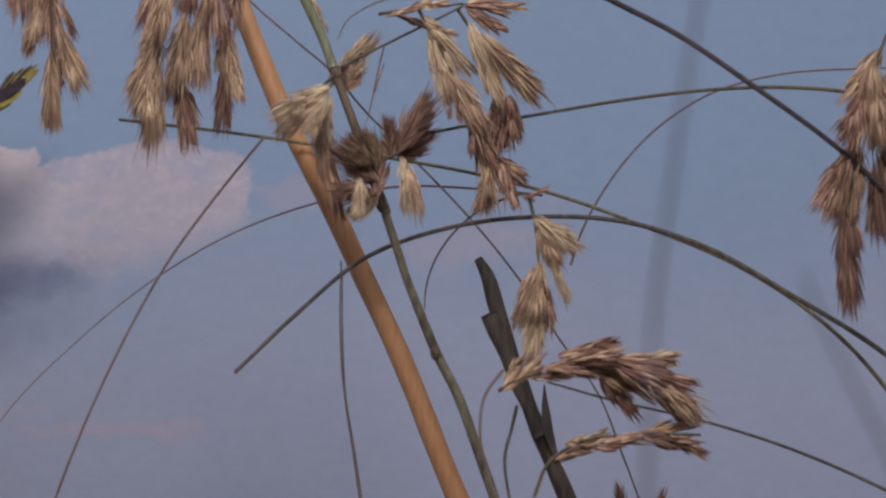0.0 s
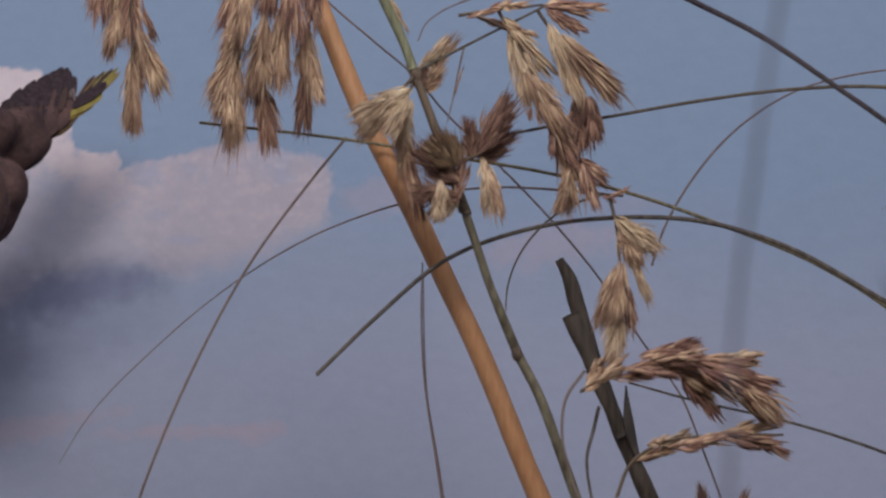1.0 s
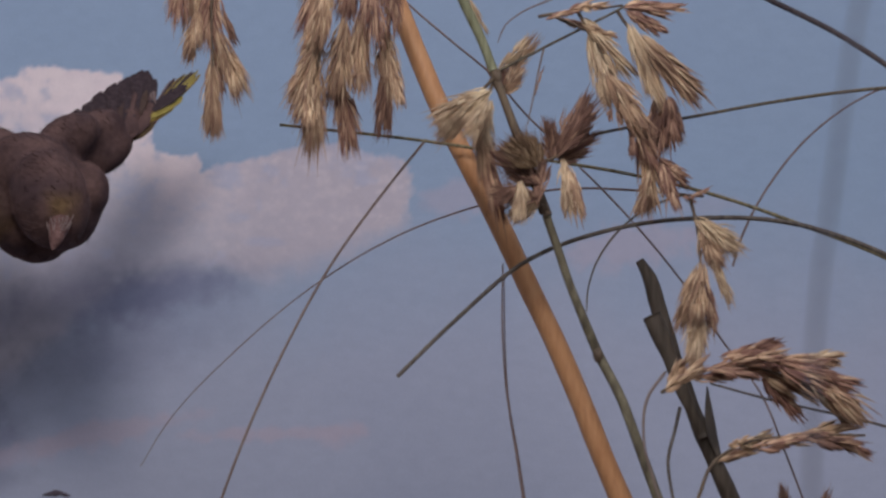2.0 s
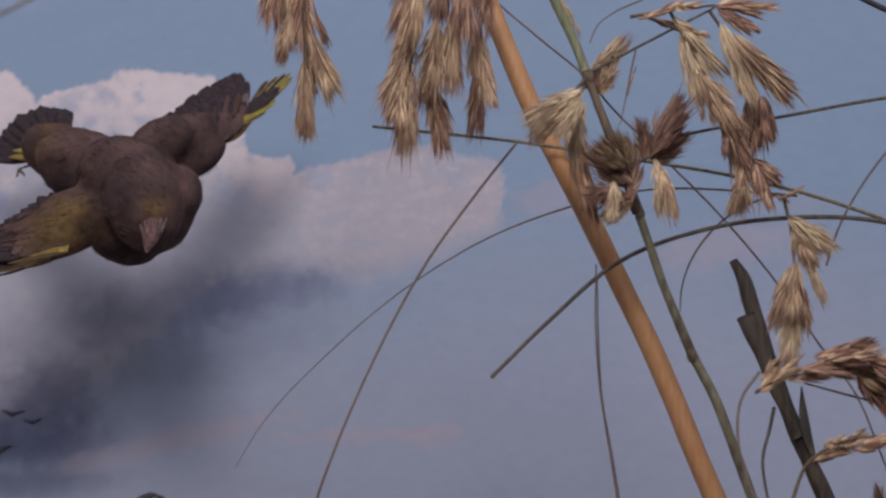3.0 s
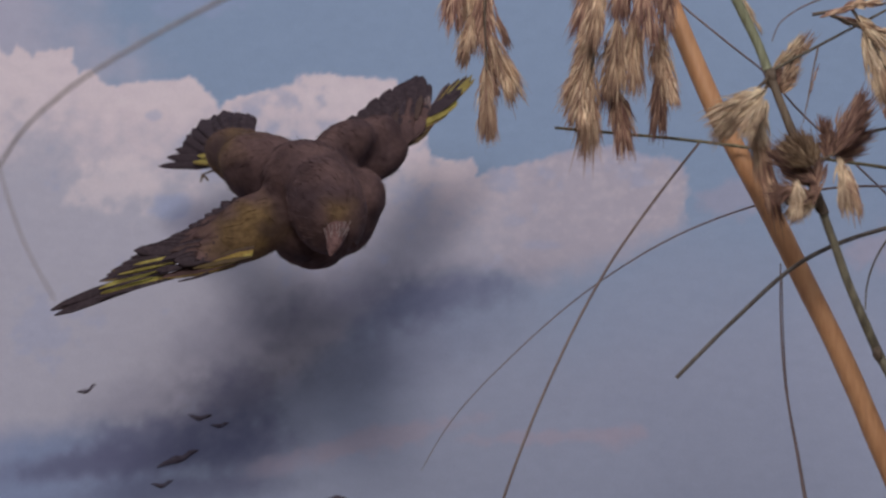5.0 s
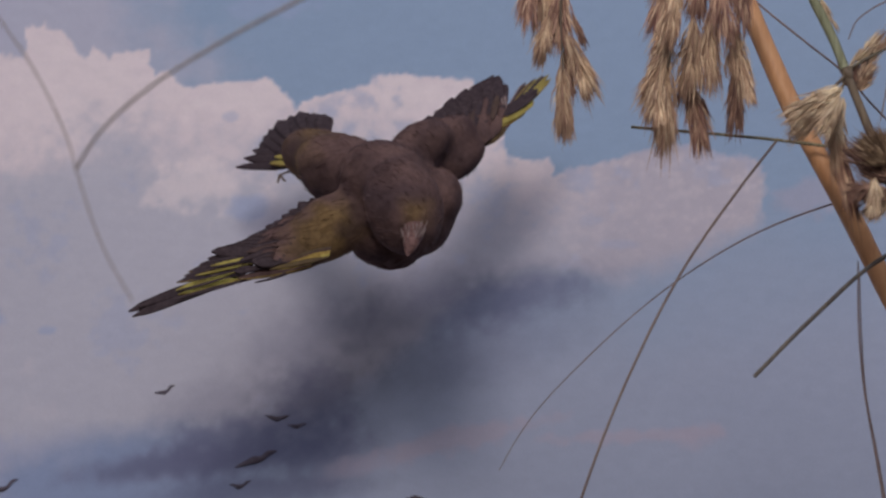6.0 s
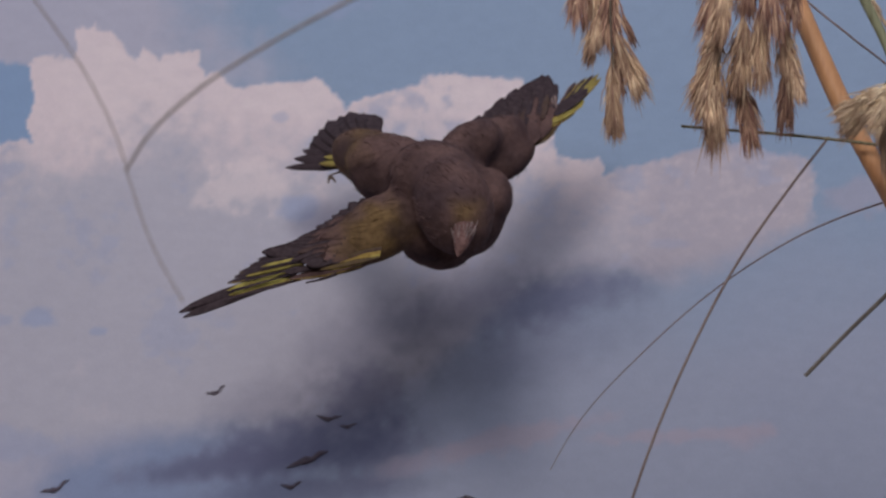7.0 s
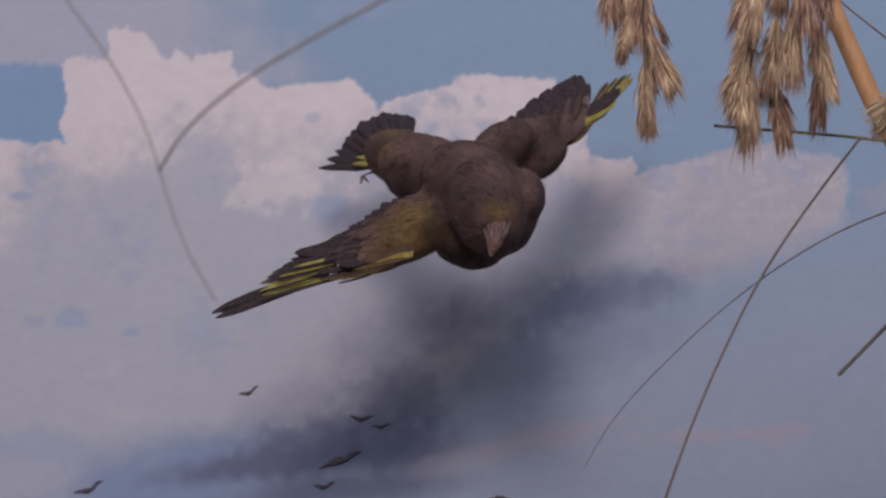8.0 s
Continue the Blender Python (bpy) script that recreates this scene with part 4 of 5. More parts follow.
def green_stalk():
    """The stem that bears the seed heads: green below, brown and knotted at its joints."""
    root = tagged(new("grass_stalk"), "green-brown knotted grass stalk standing in the earth", "grass stalk")
    foot = Vector((0.4521, 1.760, 0.9403))
    low = [foot, (0.1655, 1.750, 1.7469), (0.1453, 1.745, 1.8029), (0.1380, 1.742, 1.8228), (0.1291, 1.740, 1.8466), (0.1201, 1.740, 1.8647), (0.1133, 1.735, 1.8796), (0.1079, 1.733, 1.8928), (0.1032, 1.732, 1.9069), (0.0980, 1.730, 1.9218)]
    mid = [(0.0985, 1.730, 1.9219), (0.0947, 1.730, 1.9324), (0.0879, 1.730, 1.9513), (0.0796, 1.730, 1.9742), (0.0757, 1.730, 1.9854)]
    top = [(0.0757, 1.730, 1.9854), (0.0712, 1.730, 1.9978), (0.0634, 1.730, 2.0152), (0.0461, 1.730, 2.0553)]
    for name, points, r0, r1, m in (("lower_stem", low, 0.0023, 0.0018, M_GREEN), ("middle_stem", mid, 0.0021, 0.0017, M_NODE), ("upper_stem", top, 0.0020, 0.0022, M_FRESH)):
        bm = bmesh.new()
        tube(bm, smooth_path(points), lambda t: r0 + (r1 - r0) * t, 10, 1.0, 0.09)
        part(name, bm, m, root)
    for p, r in (((0.1200, 1.739, 1.8640), 0.0026), ((0.0966, 1.730, 1.9258), 0.0028), ((0.0771, 1.730, 1.9829), 0.0029)):
        bm = bmesh.new()
        bmesh.ops.create_uvsphere(bm, u_segments=12, v_segments=8, radius=r)
        for v in bm.verts:
            v.co *= 1 + 0.25 * noise.noise(v.co * 500)
        bm.transform(Matrix.Translation(p) @ Matrix.Diagonal((0.85, 0.85, 1.3, 1)))
        part("joint", bm, M_NODE, root)
    return root


def broken_stub():
    """A dark snapped stalk in a torn sheath."""
    root = tagged(new("broken_stalk"), "dark snapped stalk in a torn sheath, standing in the earth", "broken stalk")
    foot = Vector((0.5431, 1.790, 0.9369))
    stalk = [foot, (0.2056, 1.770, 1.7429), (0.1781, 1.765, 1.8068), (0.1652, 1.760, 1.8356), (0.1547, 1.760, 1.8649), (0.1470, 1.760, 1.8908), (0.1436, 1.760, 1.9027), (0.1397, 1.760, 1.9098)]
    bm = bmesh.new()
    tube(bm, smooth_path(stalk), lambda t: 0.0034 if t < 0.75 else 0.0034 - 0.006 * (t - 0.75), 10, 0.8, 0.25)
    part("stem", bm, M_STUB, root)
    sheath = [(0.1663, 1.757, 1.8321), (0.1571, 1.755, 1.8516), (0.1499, 1.755, 1.8712), (0.1441, 1.755, 1.8845)]
    bm = bmesh.new()
    tube(bm, smooth_path(sheath), lambda t: 0.0024 + 0.0016 * t, 10, 0.7, 0.3)
    part("sheath", bm, M_STUB, root, "torn dark leaf sheath")
    leaf = [(0.1728, 1.757, 1.8224), (0.1695, 1.755, 1.8322), (0.1681, 1.755, 1.8420), (0.1675, 1.755, 1.8538)]
    bm = bmesh.new()
    tube(bm, smooth_path(leaf), lambda t: 0.0002 + 0.0020 * math.sin(math.pi * min(0.98, 0.1 + 0.9 * t)), 8, 0.3)
    part("leaf", bm, M_DARKGRASS, root, "short dark pointed leaf")
    return root


cane()
green_stalk()
broken_stub()


# ---- the mounted bird: one plain mesh ----


def feather(bm, root, tip, width, skin, edge=None, far_edge=None, bow=0.06, blunt=0.75, face=(0, -1, 0.25)):
    """A flight feather: a thin bowed vane with a blunt tip. edge, far_edge: materials of its two borders."""
    root, tip = Vector(root), Vector(tip)
    axis = tip - root
    length, way = axis.length, axis.normalized()
    across = way.cross(Vector(face)).normalized()
    up = across.cross(way).normalized()
    cols = (-1.0, -0.55, 0.0, 0.55, 1.0)
    rows = []
    n = 9
    for i in range(n):
        t = i / (n - 1)
        w = (1 + 0.22 * noise.noise(root * 900 + Vector((t * 5, 0, 0)))) * width * 0.5 * (0.35 + 0.65 * min(1, t / 0.35)) * (1 if t < blunt else math.sqrt(max(0.02, 1 - ((t - blunt) / (1 - blunt)) ** 2)))
        centre = root + axis * t + up * bow * length * math.sin(math.pi * t)
        rows.append([(bm.verts.new(centre + across * c * w + up * width * 0.06 * (1 - c * c)),
                      bm.verts.new(centre + across * c * w * 0.98 + up * (width * 0.06 * (1 - c * c) - 0.00035))) for c in cols])
    for a, b in zip(rows, rows[1:]):
        for k in range(4):
            kind = edge if k == 0 and edge is not None else far_edge if k == 3 and far_edge is not None else skin
            for s in (0, 1):
                quad = (a[k][s], b[k][s], b[k + 1][s], a[k + 1][s])
                f = bm.faces.new(quad if s == 0 else quad[::-1])
                f.material_index, f.smooth = kind, True
        for k in (0, 4):
            bm.faces.new((a[k][0], a[k][1], b[k][1], b[k][0])).material_index = skin


def lump(bm, centre, size, turn, kind, rough=0.05):
    """A feathered rounded mass, its surface broken by soft relief."""
    made = bmesh.ops.create_uvsphere(bm, u_segments=40, v_segments=26, radius=1.0)["verts"]
    m = Matrix.Translation(centre) @ Euler([radians(a) for a in turn]).to_matrix().to_4x4() @ Matrix.Diagonal((*size, 1))
    for v in made:
        p = m @ v.co
        v.co = p + (p - Vector(centre)) * rough * noise.noise(p * 130)
    for f in {f for v in made for f in v.link_faces}:
        f.material_index, f.smooth = kind, True


def fan(bm, roots, tips, width, skins, bow=0.05, jitter=0.0, rng=None, **more):
    """Feathers from a line of roots to a line of tips."""
    count = len(skins)
    ra, ta = smooth_path(roots, 12), smooth_path(tips, 12)
    for k, skin in enumerate(skins):
        s = k / max(1, count - 1)
        a, b = ra[round(s * (len(ra) - 1))], ta[round(s * (len(ta) - 1))]
        if jitter:
            b = b + Vector((rng.uniform(-1, 1), rng.uniform(-0.4, 0.4), rng.uniform(-1, 1))) * jitter
        kind, edge, far_edge = skin if isinstance(skin, tuple) else (skin, None, None)
        feather(bm, a + Vector((0, -0.0004 * k, 0)), b + Vector((0, -0.0004 * k, 0)), width, kind, edge, far_edge, bow, **more)


def fill_hollows(mesh, rounds):
    """Rounds off the creases between blended masses and leaves their crests almost as they are."""
    n = len(mesh.vertices)
    co = np.empty(n * 3)
    mesh.vertices.foreach_get("co", co)
    co = co.reshape(-1, 3)
    ends = np.empty(len(mesh.edges) * 2, dtype=np.int32)
    mesh.edges.foreach_get("vertices", ends)
    a, b = ends[::2], ends[1::2]
    count = np.bincount(ends, minlength=n)[:, None]
    out = np.empty(n * 3)
    for k in range(rounds):
        if k % 9 == 0:
            mesh.vertices.foreach_set("co", co.ravel())
            mesh.update()
            mesh.vertex_normals.foreach_get("vector", out)
            out = out.reshape(-1)
        normal = out.reshape(-1, 3)
        mean = np.stack([np.bincount(a, co[b, i], n) + np.bincount(b, co[a, i], n) for i in range(3)], -1) / count
        step = mean - co
        rise = (step * normal).sum(1, keepdims=True)
        co = co + step * np.where(rise > 0, 0.75, 0.12)
    mesh.vertices.foreach_set("co", co.ravel())
    mesh.update()


BROWN, OLIVE, DARK, YELLOW, MUSTARD, BEAK, FOOT, DOWN, BRISTLE = range(9)


def mounted_bird():
    rng = random.Random(5)
    bm = bmesh.new()
    # trunk, breast, neck, head, rump and wing arms, blended into one skin
    flesh = bmesh.new()
    lump(flesh, (-0.1551, 2.027, 2.0149), (0.0325, 0.0249, 0.0196), (0, 30, 0), BROWN)
    lump(flesh, (-0.1298, 2.014, 1.9957), (0.0258, 0.0225, 0.0248), (0, 35, 0), BROWN, 0.05)
    lump(flesh, (-0.1373, 2.002, 2.0063), (0.0230, 0.0211, 0.0201), (0, 45, 0), BROWN, 0.04)
    lump(flesh, (-0.1278, 1.983, 1.9897), (0.0191, 0.0191, 0.0249), (0, -16, 0), BROWN, 0.035)
    lump(flesh, (-0.1224, 1.976, 1.9834), (0.0100, 0.0077, 0.0072), (0, 0, 0), BROWN, 0.04)
    lump(flesh, (-0.1397, 2.012, 1.9782), (0.0187, 0.0163, 0.0120), (0, 18, 0), BROWN, 0.06)
    lump(flesh, (-0.1733, 2.042, 2.0287), (0.0220, 0.0144, 0.0148), (0, 28, 0), OLIVE)
    lump(flesh, (-0.1186, 2.029, 2.0252), (0.0306, 0.0105, 0.0148), (0, -42, 0), BROWN)
    lump(flesh, (-0.1024, 2.045, 2.0384), (0.0200, 0.0060, 0.0085), (0, -42, 0), BROWN)
    lump(flesh, (-0.1640, 1.999, 1.9841), (0.0287, 0.0115, 0.0158), (0, -28, 0), OLIVE)
    lump(flesh, (-0.1761, 1.994, 1.9723), (0.0211, 0.0067, 0.0105), (0, -28, 0), OLIVE)
    lump(flesh, (-0.1815, 1.992, 1.9752), (0.0230, 0.0042, 0.0105), (0, -26, 0), OLIVE, 0.02)
    lump(flesh, (-0.1384, 2.000, 2.0078), (0.0230, 0.0200, 0.0190), (0, 20, 0), BROWN, 0.02)
    lump(flesh, (-0.1227, 2.016, 2.0277), (0.0190, 0.0135, 0.0120), (0, -35, 0), BROWN, 0.02)
    lump(flesh, (-0.1116, 2.008, 2.0016), (0.0112, 0.0120, 0.0140), (0, -15, 0), BROWN, 0.02)
    lump(flesh, (-0.1024, 2.030, 2.0252), (0.0150, 0.0080, 0.0085), (0, -42, 0), BROWN, 0.02)
    draft = mesh_object("skin_draft", flesh, P_BROWN)
    blend = draft.modifiers.new("blend", "REMESH")
    blend.mode, blend.voxel_size = "VOXEL", 0.0011
    ease_out = draft.modifiers.new("ease_out", "SMOOTH")
    ease_out.factor, ease_out.iterations = 0.5, 22
    skin = bpy.data.meshes.new_from_object(draft.evaluated_get(bpy.context.evaluated_depsgraph_get()))
    fill_hollows(skin, 42)
    bm.from_mesh(skin)
    bpy.data.objects.remove(draft)
    bpy.data.meshes.remove(skin)
    rump, arm = Vector((-0.1753, 2.032, 2.0282)), Vector((-0.1672, 1.987, 1.9775))
    for v in bm.verts:
        v.co += 0.0005 * noise.noise(Vector((v.co.x * 120, v.co.y * 120, v.co.z * 300))) * Vector((0, -1, 0.2))
    brow = Vector((-0.1233, 1.972, 1.9852))
    layer = bm.verts.layers.float_color.new("tone")

    def tone_at(p):
        olive = 0.0
        for spot, reach, most in ((rump, 0.026, 0.6), (arm, 0.024, 0.75), (brow, 0.012, 0.6)):
            olive = max(olive, most * max(0.0, min(1.0, 1.7 * (1 - (p - spot).length / reach) + 0.6 * noise.noise(p * 110))))
        return (olive, max(0.0, min(1.0, 1.1 * noise.noise(p * 75 + Vector((7, 3, 1))))), 0, 1)

    for v in bm.verts:
        v[layer] = tone_at(v.co)
    for f in bm.faces:
        f.smooth, f.material_index = True, DOWN
    # bill: a short deep cone, with bristles at its base, and eyes
    k = len(bm.faces)
    tube(bm, smooth_path([(-0.1226, 1.978, 1.9791), (-0.1224, 1.967, 1.9725), (-0.1234, 1.961, 1.9648), (-0.1247, 1.959, 1.9592)], 5), lambda t: 0.0003 + 0.0067 * (1 - t) ** 0.72, 12, 0.85, 0.1)
    bm.faces.ensure_lookup_table()
    for f in bm.faces[k:]:
        f.material_index = BEAK
    left, right, tip_at = Vector((-0.1289, 1.962, 1.9745)), Vector((-0.1150, 1.962, 1.9754)), Vector((-0.1235, 1.957, 1.9593))
    for _ in range(18):
        a = left.lerp(right, rng.random()) + Vector((0, 0.001, rng.uniform(-0.002, 0.0025)))
        e = a.lerp(tip_at, rng.uniform(0.25, 0.5)) + Vector((rng.uniform(-1, 1), -1.0, rng.uniform(-1, 1))) * 0.0009
        k = len(bm.faces)
        tube(bm, [a, a.lerp(e, 0.5) + Vector((0, -0.0008, 0)), e], lambda t: 0.00032 * (1.1 - t), 5)
        bm.faces.ensure_lookup_table()
        for f in bm.faces[k:]:
            f.material_index = BRISTLE
    for c in ((-0.1127, 1.978, 1.9820), (-0.1341, 1.978, 1.9802)):
        lump(bm, c, (0.0017, 0.0017, 0.0017), (0, 0, 0), DARK, 0.0)
    # wing towards the reeds: dark secondaries with a stepped edge, smooth coverts, a yellow-barred hand
    fan(bm, [(-0.1225, 2.036, 2.0329), (-0.1047, 2.048, 2.0437), (-0.0875, 2.060, 2.0584)], [(-0.1220, 2.042, 2.0491), (-0.1169, 2.044, 2.0534), (-0.1071, 2.053, 2.0630), (-0.0979, 2.063, 2.0718), (-0.0913, 2.070, 2.0775), (-0.0868, 2.074, 2.0804), (-0.0843, 2.076, 2.0761)],
        0.0094, [DARK] * 10, 0.02, jitter=0.0010, rng=rng, blunt=0.6)
    fan(bm, [(-0.1210, 2.025, 2.0242), (-0.1041, 2.036, 2.0338), (-0.0862, 2.050, 2.0477)], [(-0.1174, 2.031, 2.0379), (-0.1049, 2.042, 2.0468), (-0.0946, 2.054, 2.0560), (-0.0852, 2.062, 2.0633)],
        0.0090, [(DOWN, DARK, None)] * 11, 0.03, jitter=0.0009, rng=rng, blunt=0.55)
    fan(bm, [(-0.1169, 2.022, 2.0182), (-0.1025, 2.032, 2.0269), (-0.0862, 2.048, 2.0419)], [(-0.1125, 2.025, 2.0322), (-0.0998, 2.036, 2.0419), (-0.0835, 2.054, 2.0564)], 0.0120, [DOWN] * 8, 0.03, jitter=0.0006, rng=rng, blunt=0.5)
    for root, tip, wide, skin, edge, far in (((-0.0827, 2.055, 2.0578), (-0.0869, 2.069, 2.0778), 0.0060, DARK, None, None), ((-0.0821, 2.054, 2.0581), (-0.0837, 2.067, 2.0736), 0.0022, BRISTLE, None, None),
                                             ((-0.0815, 2.053, 2.0567), (-0.0814, 2.067, 2.0741), 0.0030, DARK, None, None), ((-0.0806, 2.052, 2.0570), (-0.0821, 2.062, 2.0680), 0.0014, BRISTLE, None, None),
                                             ((-0.0810, 2.054, 2.0551), (-0.0717, 2.071, 2.0757), 0.0032, DARK, BRISTLE, None), ((-0.0803, 2.053, 2.0543), (-0.0666, 2.073, 2.0785), 0.0032, DARK, MUSTARD, YELLOW),
                                             ((-0.0792, 2.052, 2.0537), (-0.0629, 2.075, 2.0805), 0.0030, DARK, YELLOW, None), ((-0.0780, 2.051, 2.0531), (-0.0600, 2.076, 2.0813), 0.0030, YELLOW, DARK, None),
                                             ((-0.0762, 2.050, 2.0525), (-0.0589, 2.075, 2.0789), 0.0030, YELLOW, DARK, MUSTARD), ((-0.0813, 2.047, 2.0521), (-0.0651, 2.060, 2.0692), 0.0058, DARK, None, None),
                                             ((-0.0829, 2.045, 2.0478), (-0.0671, 2.058, 2.0622), 0.0052, YELLOW, MUSTARD, None), ((-0.0846, 2.044, 2.0449), (-0.0713, 2.055, 2.0564), 0.0040, YELLOW, None, MUSTARD)):
        feather(bm, root, tip, wide, skin, edge, far, 0.015, blunt=0.65)
    feather(bm, (-0.0972, 2.040, 2.0329), (-0.0785, 2.050, 2.0517), 0.0095, DOWN, None, OLIVE, 0.03, blunt=0.5)
    feather(bm, (-0.0932, 2.045, 2.0424), (-0.0781, 2.056, 2.0604), 0.0085, DARK, None, None, 0.03, blunt=0.5)
    # wing towards the open sky: secondaries, then long primaries with yellow bars
    fan(bm, [(-0.1715, 2.014, 1.9940), (-0.1835, 2.008, 1.9813), (-0.1968, 2.002, 1.9710)], [(-0.1772, 2.018, 2.0032), (-0.1901, 2.018, 1.9942), (-0.2001, 2.015, 1.9867), (-0.2111, 2.011, 1.9796), (-0.2229, 2.007, 1.9731)],
        0.0072, [DARK] * 12, 0.02, jitter=0.0012, rng=rng, blunt=0.5)
    fan(bm, [(-0.1967, 2.001, 1.9725), (-0.2017, 1.996, 1.9646)], [(-0.2141, 2.008, 1.9758), (-0.2233, 2.005, 1.9718), (-0.2282, 2.002, 1.9669), (-0.2320, 1.999, 1.9632), (-0.2356, 1.997, 1.9602), (-0.2396, 1.994, 1.9554)], 0.0042, [DARK, (DARK, MUSTARD, None)] * 4, 0.015, jitter=0.0006, rng=rng, blunt=0.5)
    for root, tip, wide, skin, edge, far in (((-0.2069, 1.993, 1.9617), (-0.2621, 1.987, 1.9400), 0.0058, DARK, None, None), ((-0.2054, 1.992, 1.9592), (-0.2599, 1.985, 1.9370), 0.0050, DARK, None, None), ((-0.2123, 1.992, 1.9604), (-0.2573, 1.986, 1.9420), 0.0048, DARK, None, None),
                                             ((-0.1973, 1.993, 1.9689), (-0.2227, 1.990, 1.9629), 0.0017, YELLOW, None, None), ((-0.2027, 1.992, 1.9645), (-0.2297, 1.989, 1.9580), 0.0017, YELLOW, None, MUSTARD),
                                             ((-0.2087, 1.989, 1.9605), (-0.2386, 1.986, 1.9502), 0.0034, YELLOW, None, None), ((-0.2036, 1.988, 1.9571), (-0.2377, 1.985, 1.9477), 0.0034, YELLOW, MUSTARD, None),
                                             ((-0.2075, 1.986, 1.9578), (-0.2388, 1.983, 1.9489), 0.0008, DARK, None, None), ((-0.2017, 1.986, 1.9555), (-0.2399, 1.983, 1.9447), 0.0020, DARK, None, None),
                                             ((-0.1984, 1.985, 1.9608), (-0.2107, 1.984, 1.9588), 0.0034, DARK, None, None)):
        feather(bm, root, tip, wide, skin, edge, far, 0.012, blunt=0.7)
    fan(bm, [(-0.1727, 1.996, 1.9882), (-0.1818, 1.990, 1.9742), (-0.1869, 1.986, 1.9626)], [(-0.1901, 2.004, 1.9867), (-0.1987, 1.998, 1.9769), (-0.2019, 1.992, 1.9687), (-0.1994, 1.987, 1.9608)],
        0.0064, [(DOWN, DARK, None), DARK] * 8, 0.02, jitter=0.0012, rng=rng, blunt=0.5)
    fan(bm, [(-0.1633, 1.999, 1.9845), (-0.1711, 1.994, 1.9659)], [(-0.1835, 1.990, 1.9793), (-0.1892, 1.986, 1.9716), (-0.1917, 1.984, 1.9639)], 0.0080, [DOWN, (DOWN, DARK, None)] * 6, 0.02, jitter=0.0009, rng=rng, blunt=0.5)
    fan(bm, [(-0.1624, 1.976, 1.9683), (-0.1635, 1.976, 1.9627)], [(-0.1799, 1.976, 1.9630), (-0.1842, 1.975, 1.9589), (-0.1908, 1.975, 1.9556)], 0.0028, [OLIVE, DOWN, OLIVE, MUSTARD, MUSTARD, (YELLOW, MUSTARD, MUSTARD), (YELLOW, None, MUSTARD), OLIVE], 0.015, jitter=0.0012, rng=rng, blunt=0.4, face=(0, -1, 0.1))
    feather(bm, (-0.1729, 1.983, 1.9611), (-0.2081, 1.984, 1.9551), 0.0052, DOWN, MUSTARD, None, 0.02, blunt=0.4, face=(0, -1, 0.1))
    feather(bm, (-0.1865, 1.982, 1.9628), (-0.2086, 1.983, 1.9577), 0.0032, DARK, None, None, 0.02, blunt=0.4, face=(0, -1, 0.1))
    fan(bm, [(-0.1716, 1.999, 1.9926), (-0.1849, 1.993, 1.9792), (-0.1913, 1.988, 1.9696)], [(-0.1842, 2.003, 1.9893), (-0.1958, 1.997, 1.9795), (-0.2025, 1.992, 1.9716), (-0.2064, 1.988, 1.9650)], 0.0030, [DARK, DOWN, DARK, BROWN, DARK, DOWN, DARK, BROWN, DARK], 0.015, jitter=0.0022, rng=rng, blunt=0.4)
    fan(bm, [(-0.1175, 2.024, 2.0274), (-0.1025, 2.034, 2.0367), (-0.0875, 2.047, 2.0493)], [(-0.1145, 2.030, 2.0417), (-0.1028, 2.040, 2.0512), (-0.0920, 2.053, 2.0610), (-0.0840, 2.059, 2.0660)], 0.0034, [DARK, BROWN, DARK, DOWN, DARK, BROWN, DARK, DOWN, DARK, BROWN], 0.02, jitter=0.0016, rng=rng, blunt=0.5)
    for root, tip, wide in (((-0.2061, 1.985, 1.9581), (-0.2366, 1.983, 1.9486), 0.0007), ((-0.1996, 1.989, 1.9663), (-0.2243, 1.988, 1.9608), 0.0010), ((-0.2035, 1.987, 1.9614), (-0.2325, 1.985, 1.9541), 0.0011)):
        feather(bm, root, tip, wide, DARK, None, None, 0.01, blunt=0.6)
    # down: fine barbs that lie back over the skin and the coverts and soften their outline
    bm.normal_update()
    spots = [f for f in bm.faces if f.material_index == DOWN and f.normal.y < 0.05]
    back, along = Vector((-0.75, 0.5, 0.55)), Vector((-0.92, 0.1, -0.3))
    sheath = []
    for f in rng.choices(spots, [f.calc_area() for f in spots], k=5200):
        d, pick = f.normal.copy(), [v.co for v in f.verts]
        share = [rng.random() for _ in pick]
        c = sum((p * w for p, w in zip(pick, share)), Vector()) / sum(share)
        sheath.append((c, d))
    for c, d in sheath:
        lie = along if (c - arm).length < 0.05 and c.x < arm.x + 0.012 else back
        lie = (lie - d * lie.dot(d)).normalized()
        lie = (lie + 0.22 * Vector((rng.uniform(-1, 1), rng.uniform(-1, 1), rng.uniform(-1, 1)))).normalized()
        across = d.cross(lie).normalized() * rng.uniform(0.00010, 0.00022)
        ring = [bm.verts.new(c + across - d * 0.0003), bm.verts.new(c - across - d * 0.0003), bm.verts.new(c + d * 0.00006)]
        tip = bm.verts.new(c + lie * rng.uniform(0.0035, 0.006) + d * rng.uniform(-0.0004, 0.0))
        for v in (*ring, tip):
            v[layer] = tone_at(c)
        for q in range(3):
            bm.faces.new((ring[q], ring[(q + 1) % 3], tip)).material_index = DOWN
    k = len(bm.faces)
    tube(bm, smooth_path([(-0.1849, 1.982, 1.9569), (-0.1898, 1.982, 1.9550), (-0.1999, 1.982, 1.9526)], 5), lambda t: 0.0008 * (1.1 - 0.6 * t), 6)
    bm.faces.ensure_lookup_table()
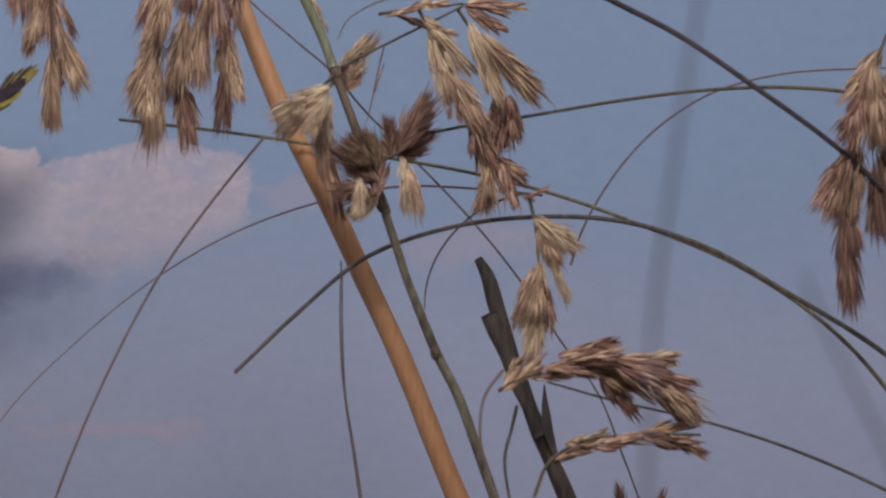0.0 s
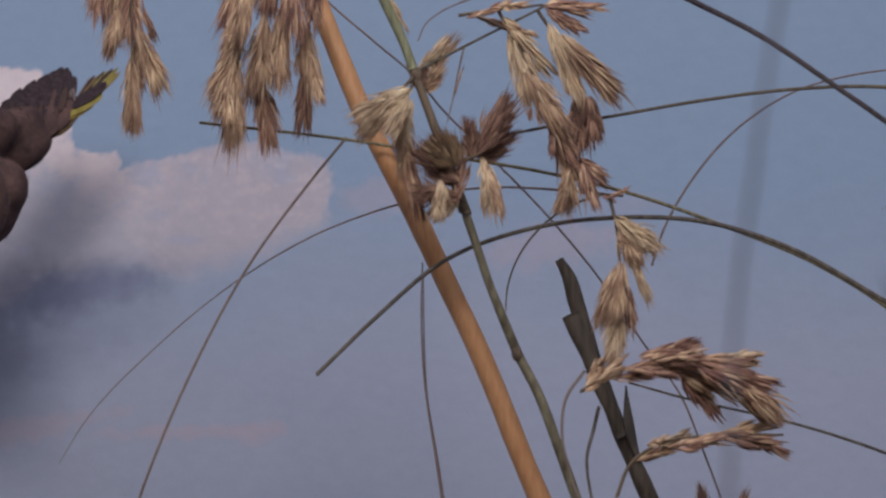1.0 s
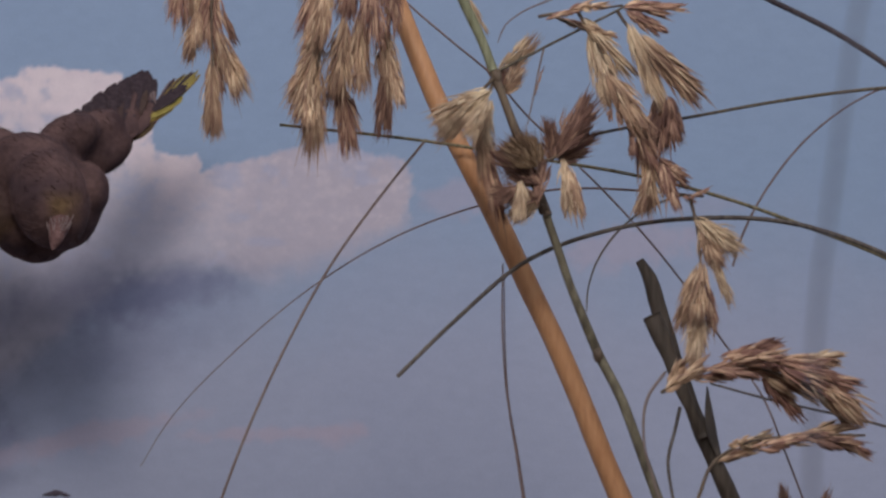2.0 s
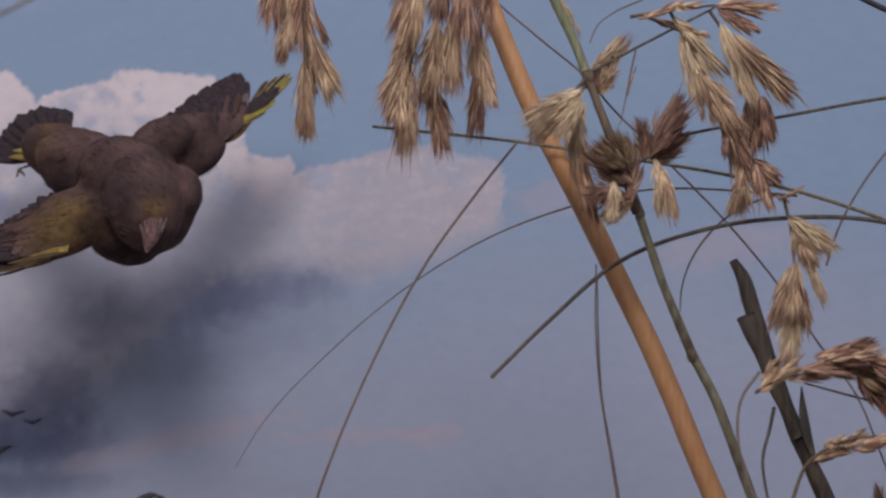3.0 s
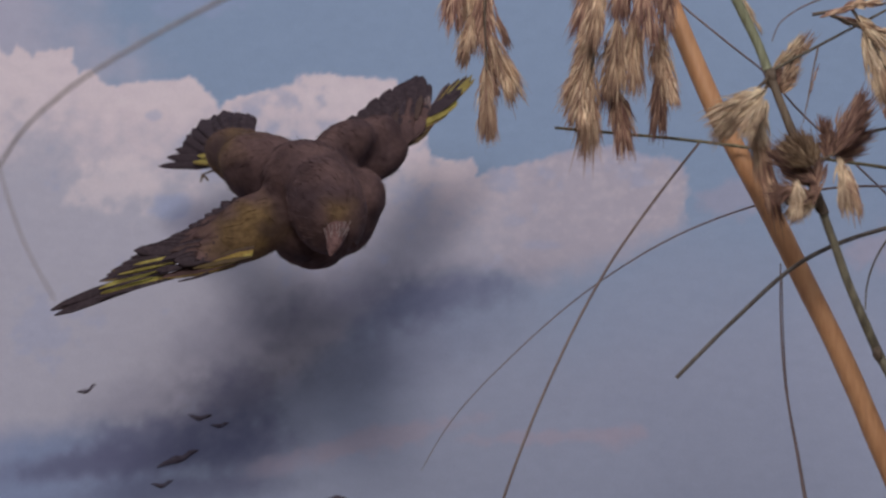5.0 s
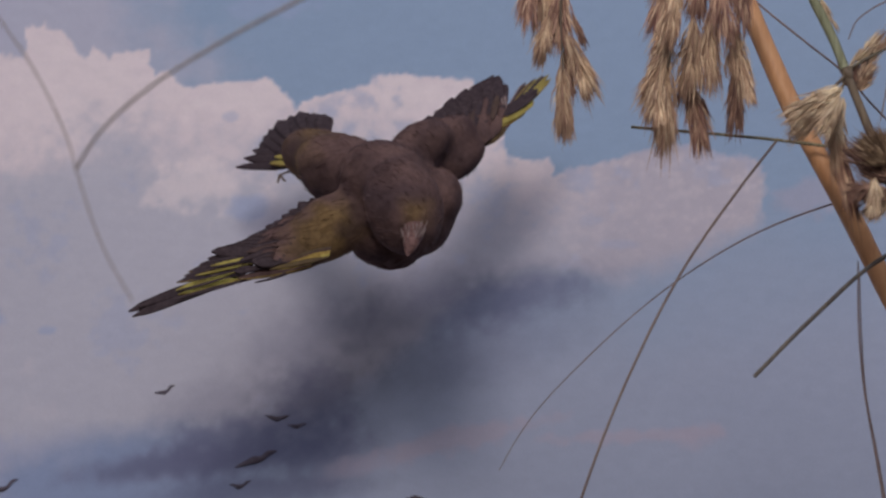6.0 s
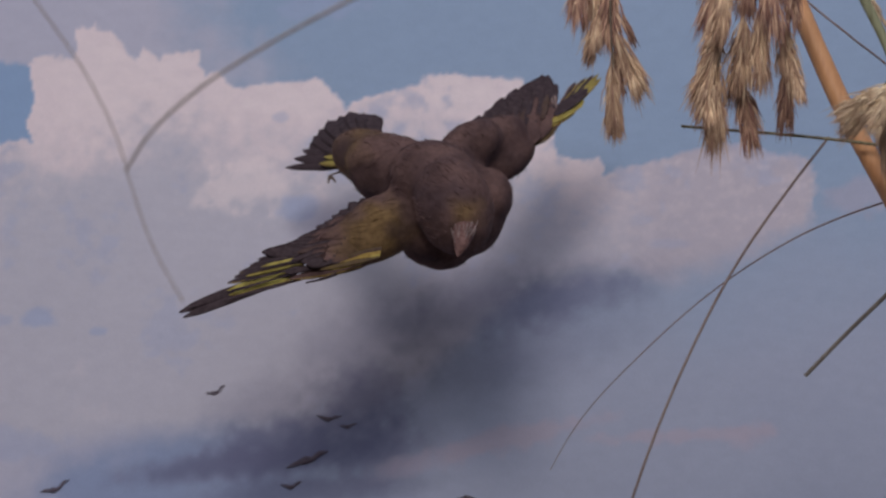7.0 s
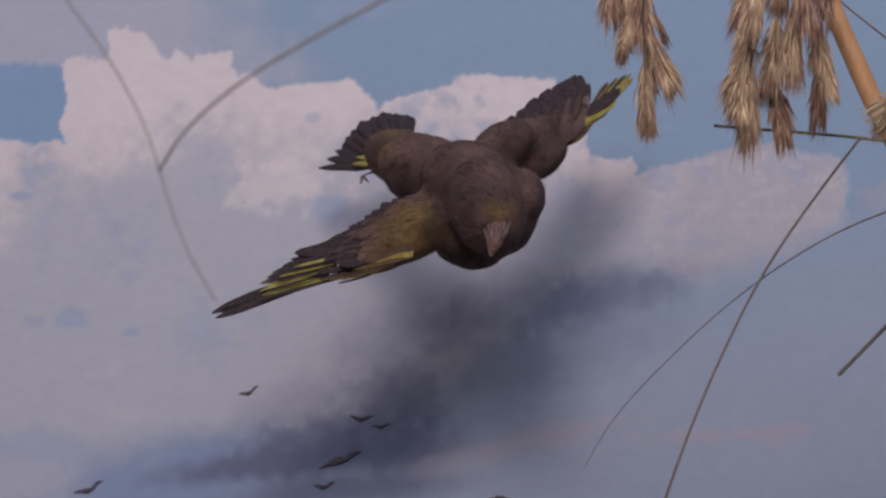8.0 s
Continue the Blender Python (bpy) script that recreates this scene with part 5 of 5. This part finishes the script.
    for f in bm.faces[k:]:
        f.material_index = DARK
    # tail
    fan(bm, [(-0.1733, 2.050, 2.0404), (-0.1809, 2.055, 2.0389), (-0.1880, 2.062, 2.0325)], [(-0.1737, 2.068, 2.0591), (-0.1815, 2.078, 2.0625), (-0.1904, 2.086, 2.0648), (-0.1963, 2.087, 2.0634), (-0.2035, 2.086, 2.0576), (-0.2061, 2.084, 2.0526), (-0.2071, 2.082, 2.0488)],
        0.0092, [DARK] * 8, 0.015, jitter=0.0008, rng=rng, blunt=0.85)
    feather(bm, (-0.1860, 2.058, 2.0344), (-0.2117, 2.079, 2.0442), 0.0062, DARK, None, None, 0.02, blunt=0.5)
    feather(bm, (-0.1858, 2.056, 2.0321), (-0.2159, 2.078, 2.0398), 0.0062, DARK, None, None, 0.02, blunt=0.4)
    feather(bm, (-0.1850, 2.054, 2.0293), (-0.2201, 2.077, 2.0349), 0.0056, DARK, None, None, 0.015, blunt=0.3)
    feather(bm, (-0.1841, 2.050, 2.0329), (-0.1991, 2.063, 2.0365), 0.0036, YELLOW, None, MUSTARD, 0.01, blunt=0.4)
    feather(bm, (-0.1833, 2.048, 2.0289), (-0.2013, 2.062, 2.0328), 0.0042, YELLOW, MUSTARD, None, 0.01, blunt=0.4)
    feather(bm, (-0.1695, 2.046, 2.0434), (-0.1765, 2.054, 2.0474), 0.0026, MUSTARD, None, None, 0.02, blunt=0.4)
    fan(bm, [(-0.1698, 2.036, 2.0349), (-0.1719, 2.034, 2.0222)], [(-0.1767, 2.050, 2.0463), (-0.1872, 2.052, 2.0382), (-0.1869, 2.050, 2.0283)], 0.0120, [DOWN] * 8, 0.03, blunt=0.5)
    fan(bm, [(-0.1694, 2.032, 2.0228), (-0.1679, 2.028, 2.0142)], [(-0.1820, 2.052, 2.0255), (-0.1818, 2.050, 2.0200), (-0.1768, 2.042, 2.0144)], 0.008, [DOWN, DARK, DOWN, DARK], 0.04, blunt=0.4)
    # feet tucked under the tail
    for path in (((-0.1811, 2.049, 2.0244), (-0.1904, 2.050, 2.0251), (-0.1949, 2.050, 2.0234)), ((-0.1949, 2.050, 2.0234), (-0.1960, 2.050, 2.0193)), ((-0.1949, 2.050, 2.0234), (-0.1920, 2.050, 2.0201)), ((-0.1744, 2.030, 2.0223), (-0.1736, 2.028, 2.0102))):
        k = len(bm.faces)
        tube(bm, smooth_path(path, 4), lambda t: 0.0007 * (1.2 - 0.6 * t), 6)
        bm.faces.ensure_lookup_table()
        for f in bm.faces[k:]:
            f.material_index = FOOT
    for f in bm.faces:
        if f.material_index == DOWN:
            for v in f.verts:
                v[layer] = tone_at(v.co)
    ob = mesh_object("stuffed_bird", bm, (P_BROWN, P_OLIVE, P_DARK, P_YELLOW, P_MUSTARD, P_BEAK, P_FOOT, P_DOWN, P_BRISTLE))
    return tagged(ob, "stuffed olive-brown finch with yellow-edged wings spread wide", "stuffed bird")


mounted_bird()
# thin wire that holds the mount to the board
stem_thing("mount_wire", [(-0.1516, 2.037, 2.0139), (-0.1602, 2.152, 2.0429)], 0.0012, 0.0012, M_DARKGRASS, "thin dark wire holding the bird to the board", "wire", 1.0)
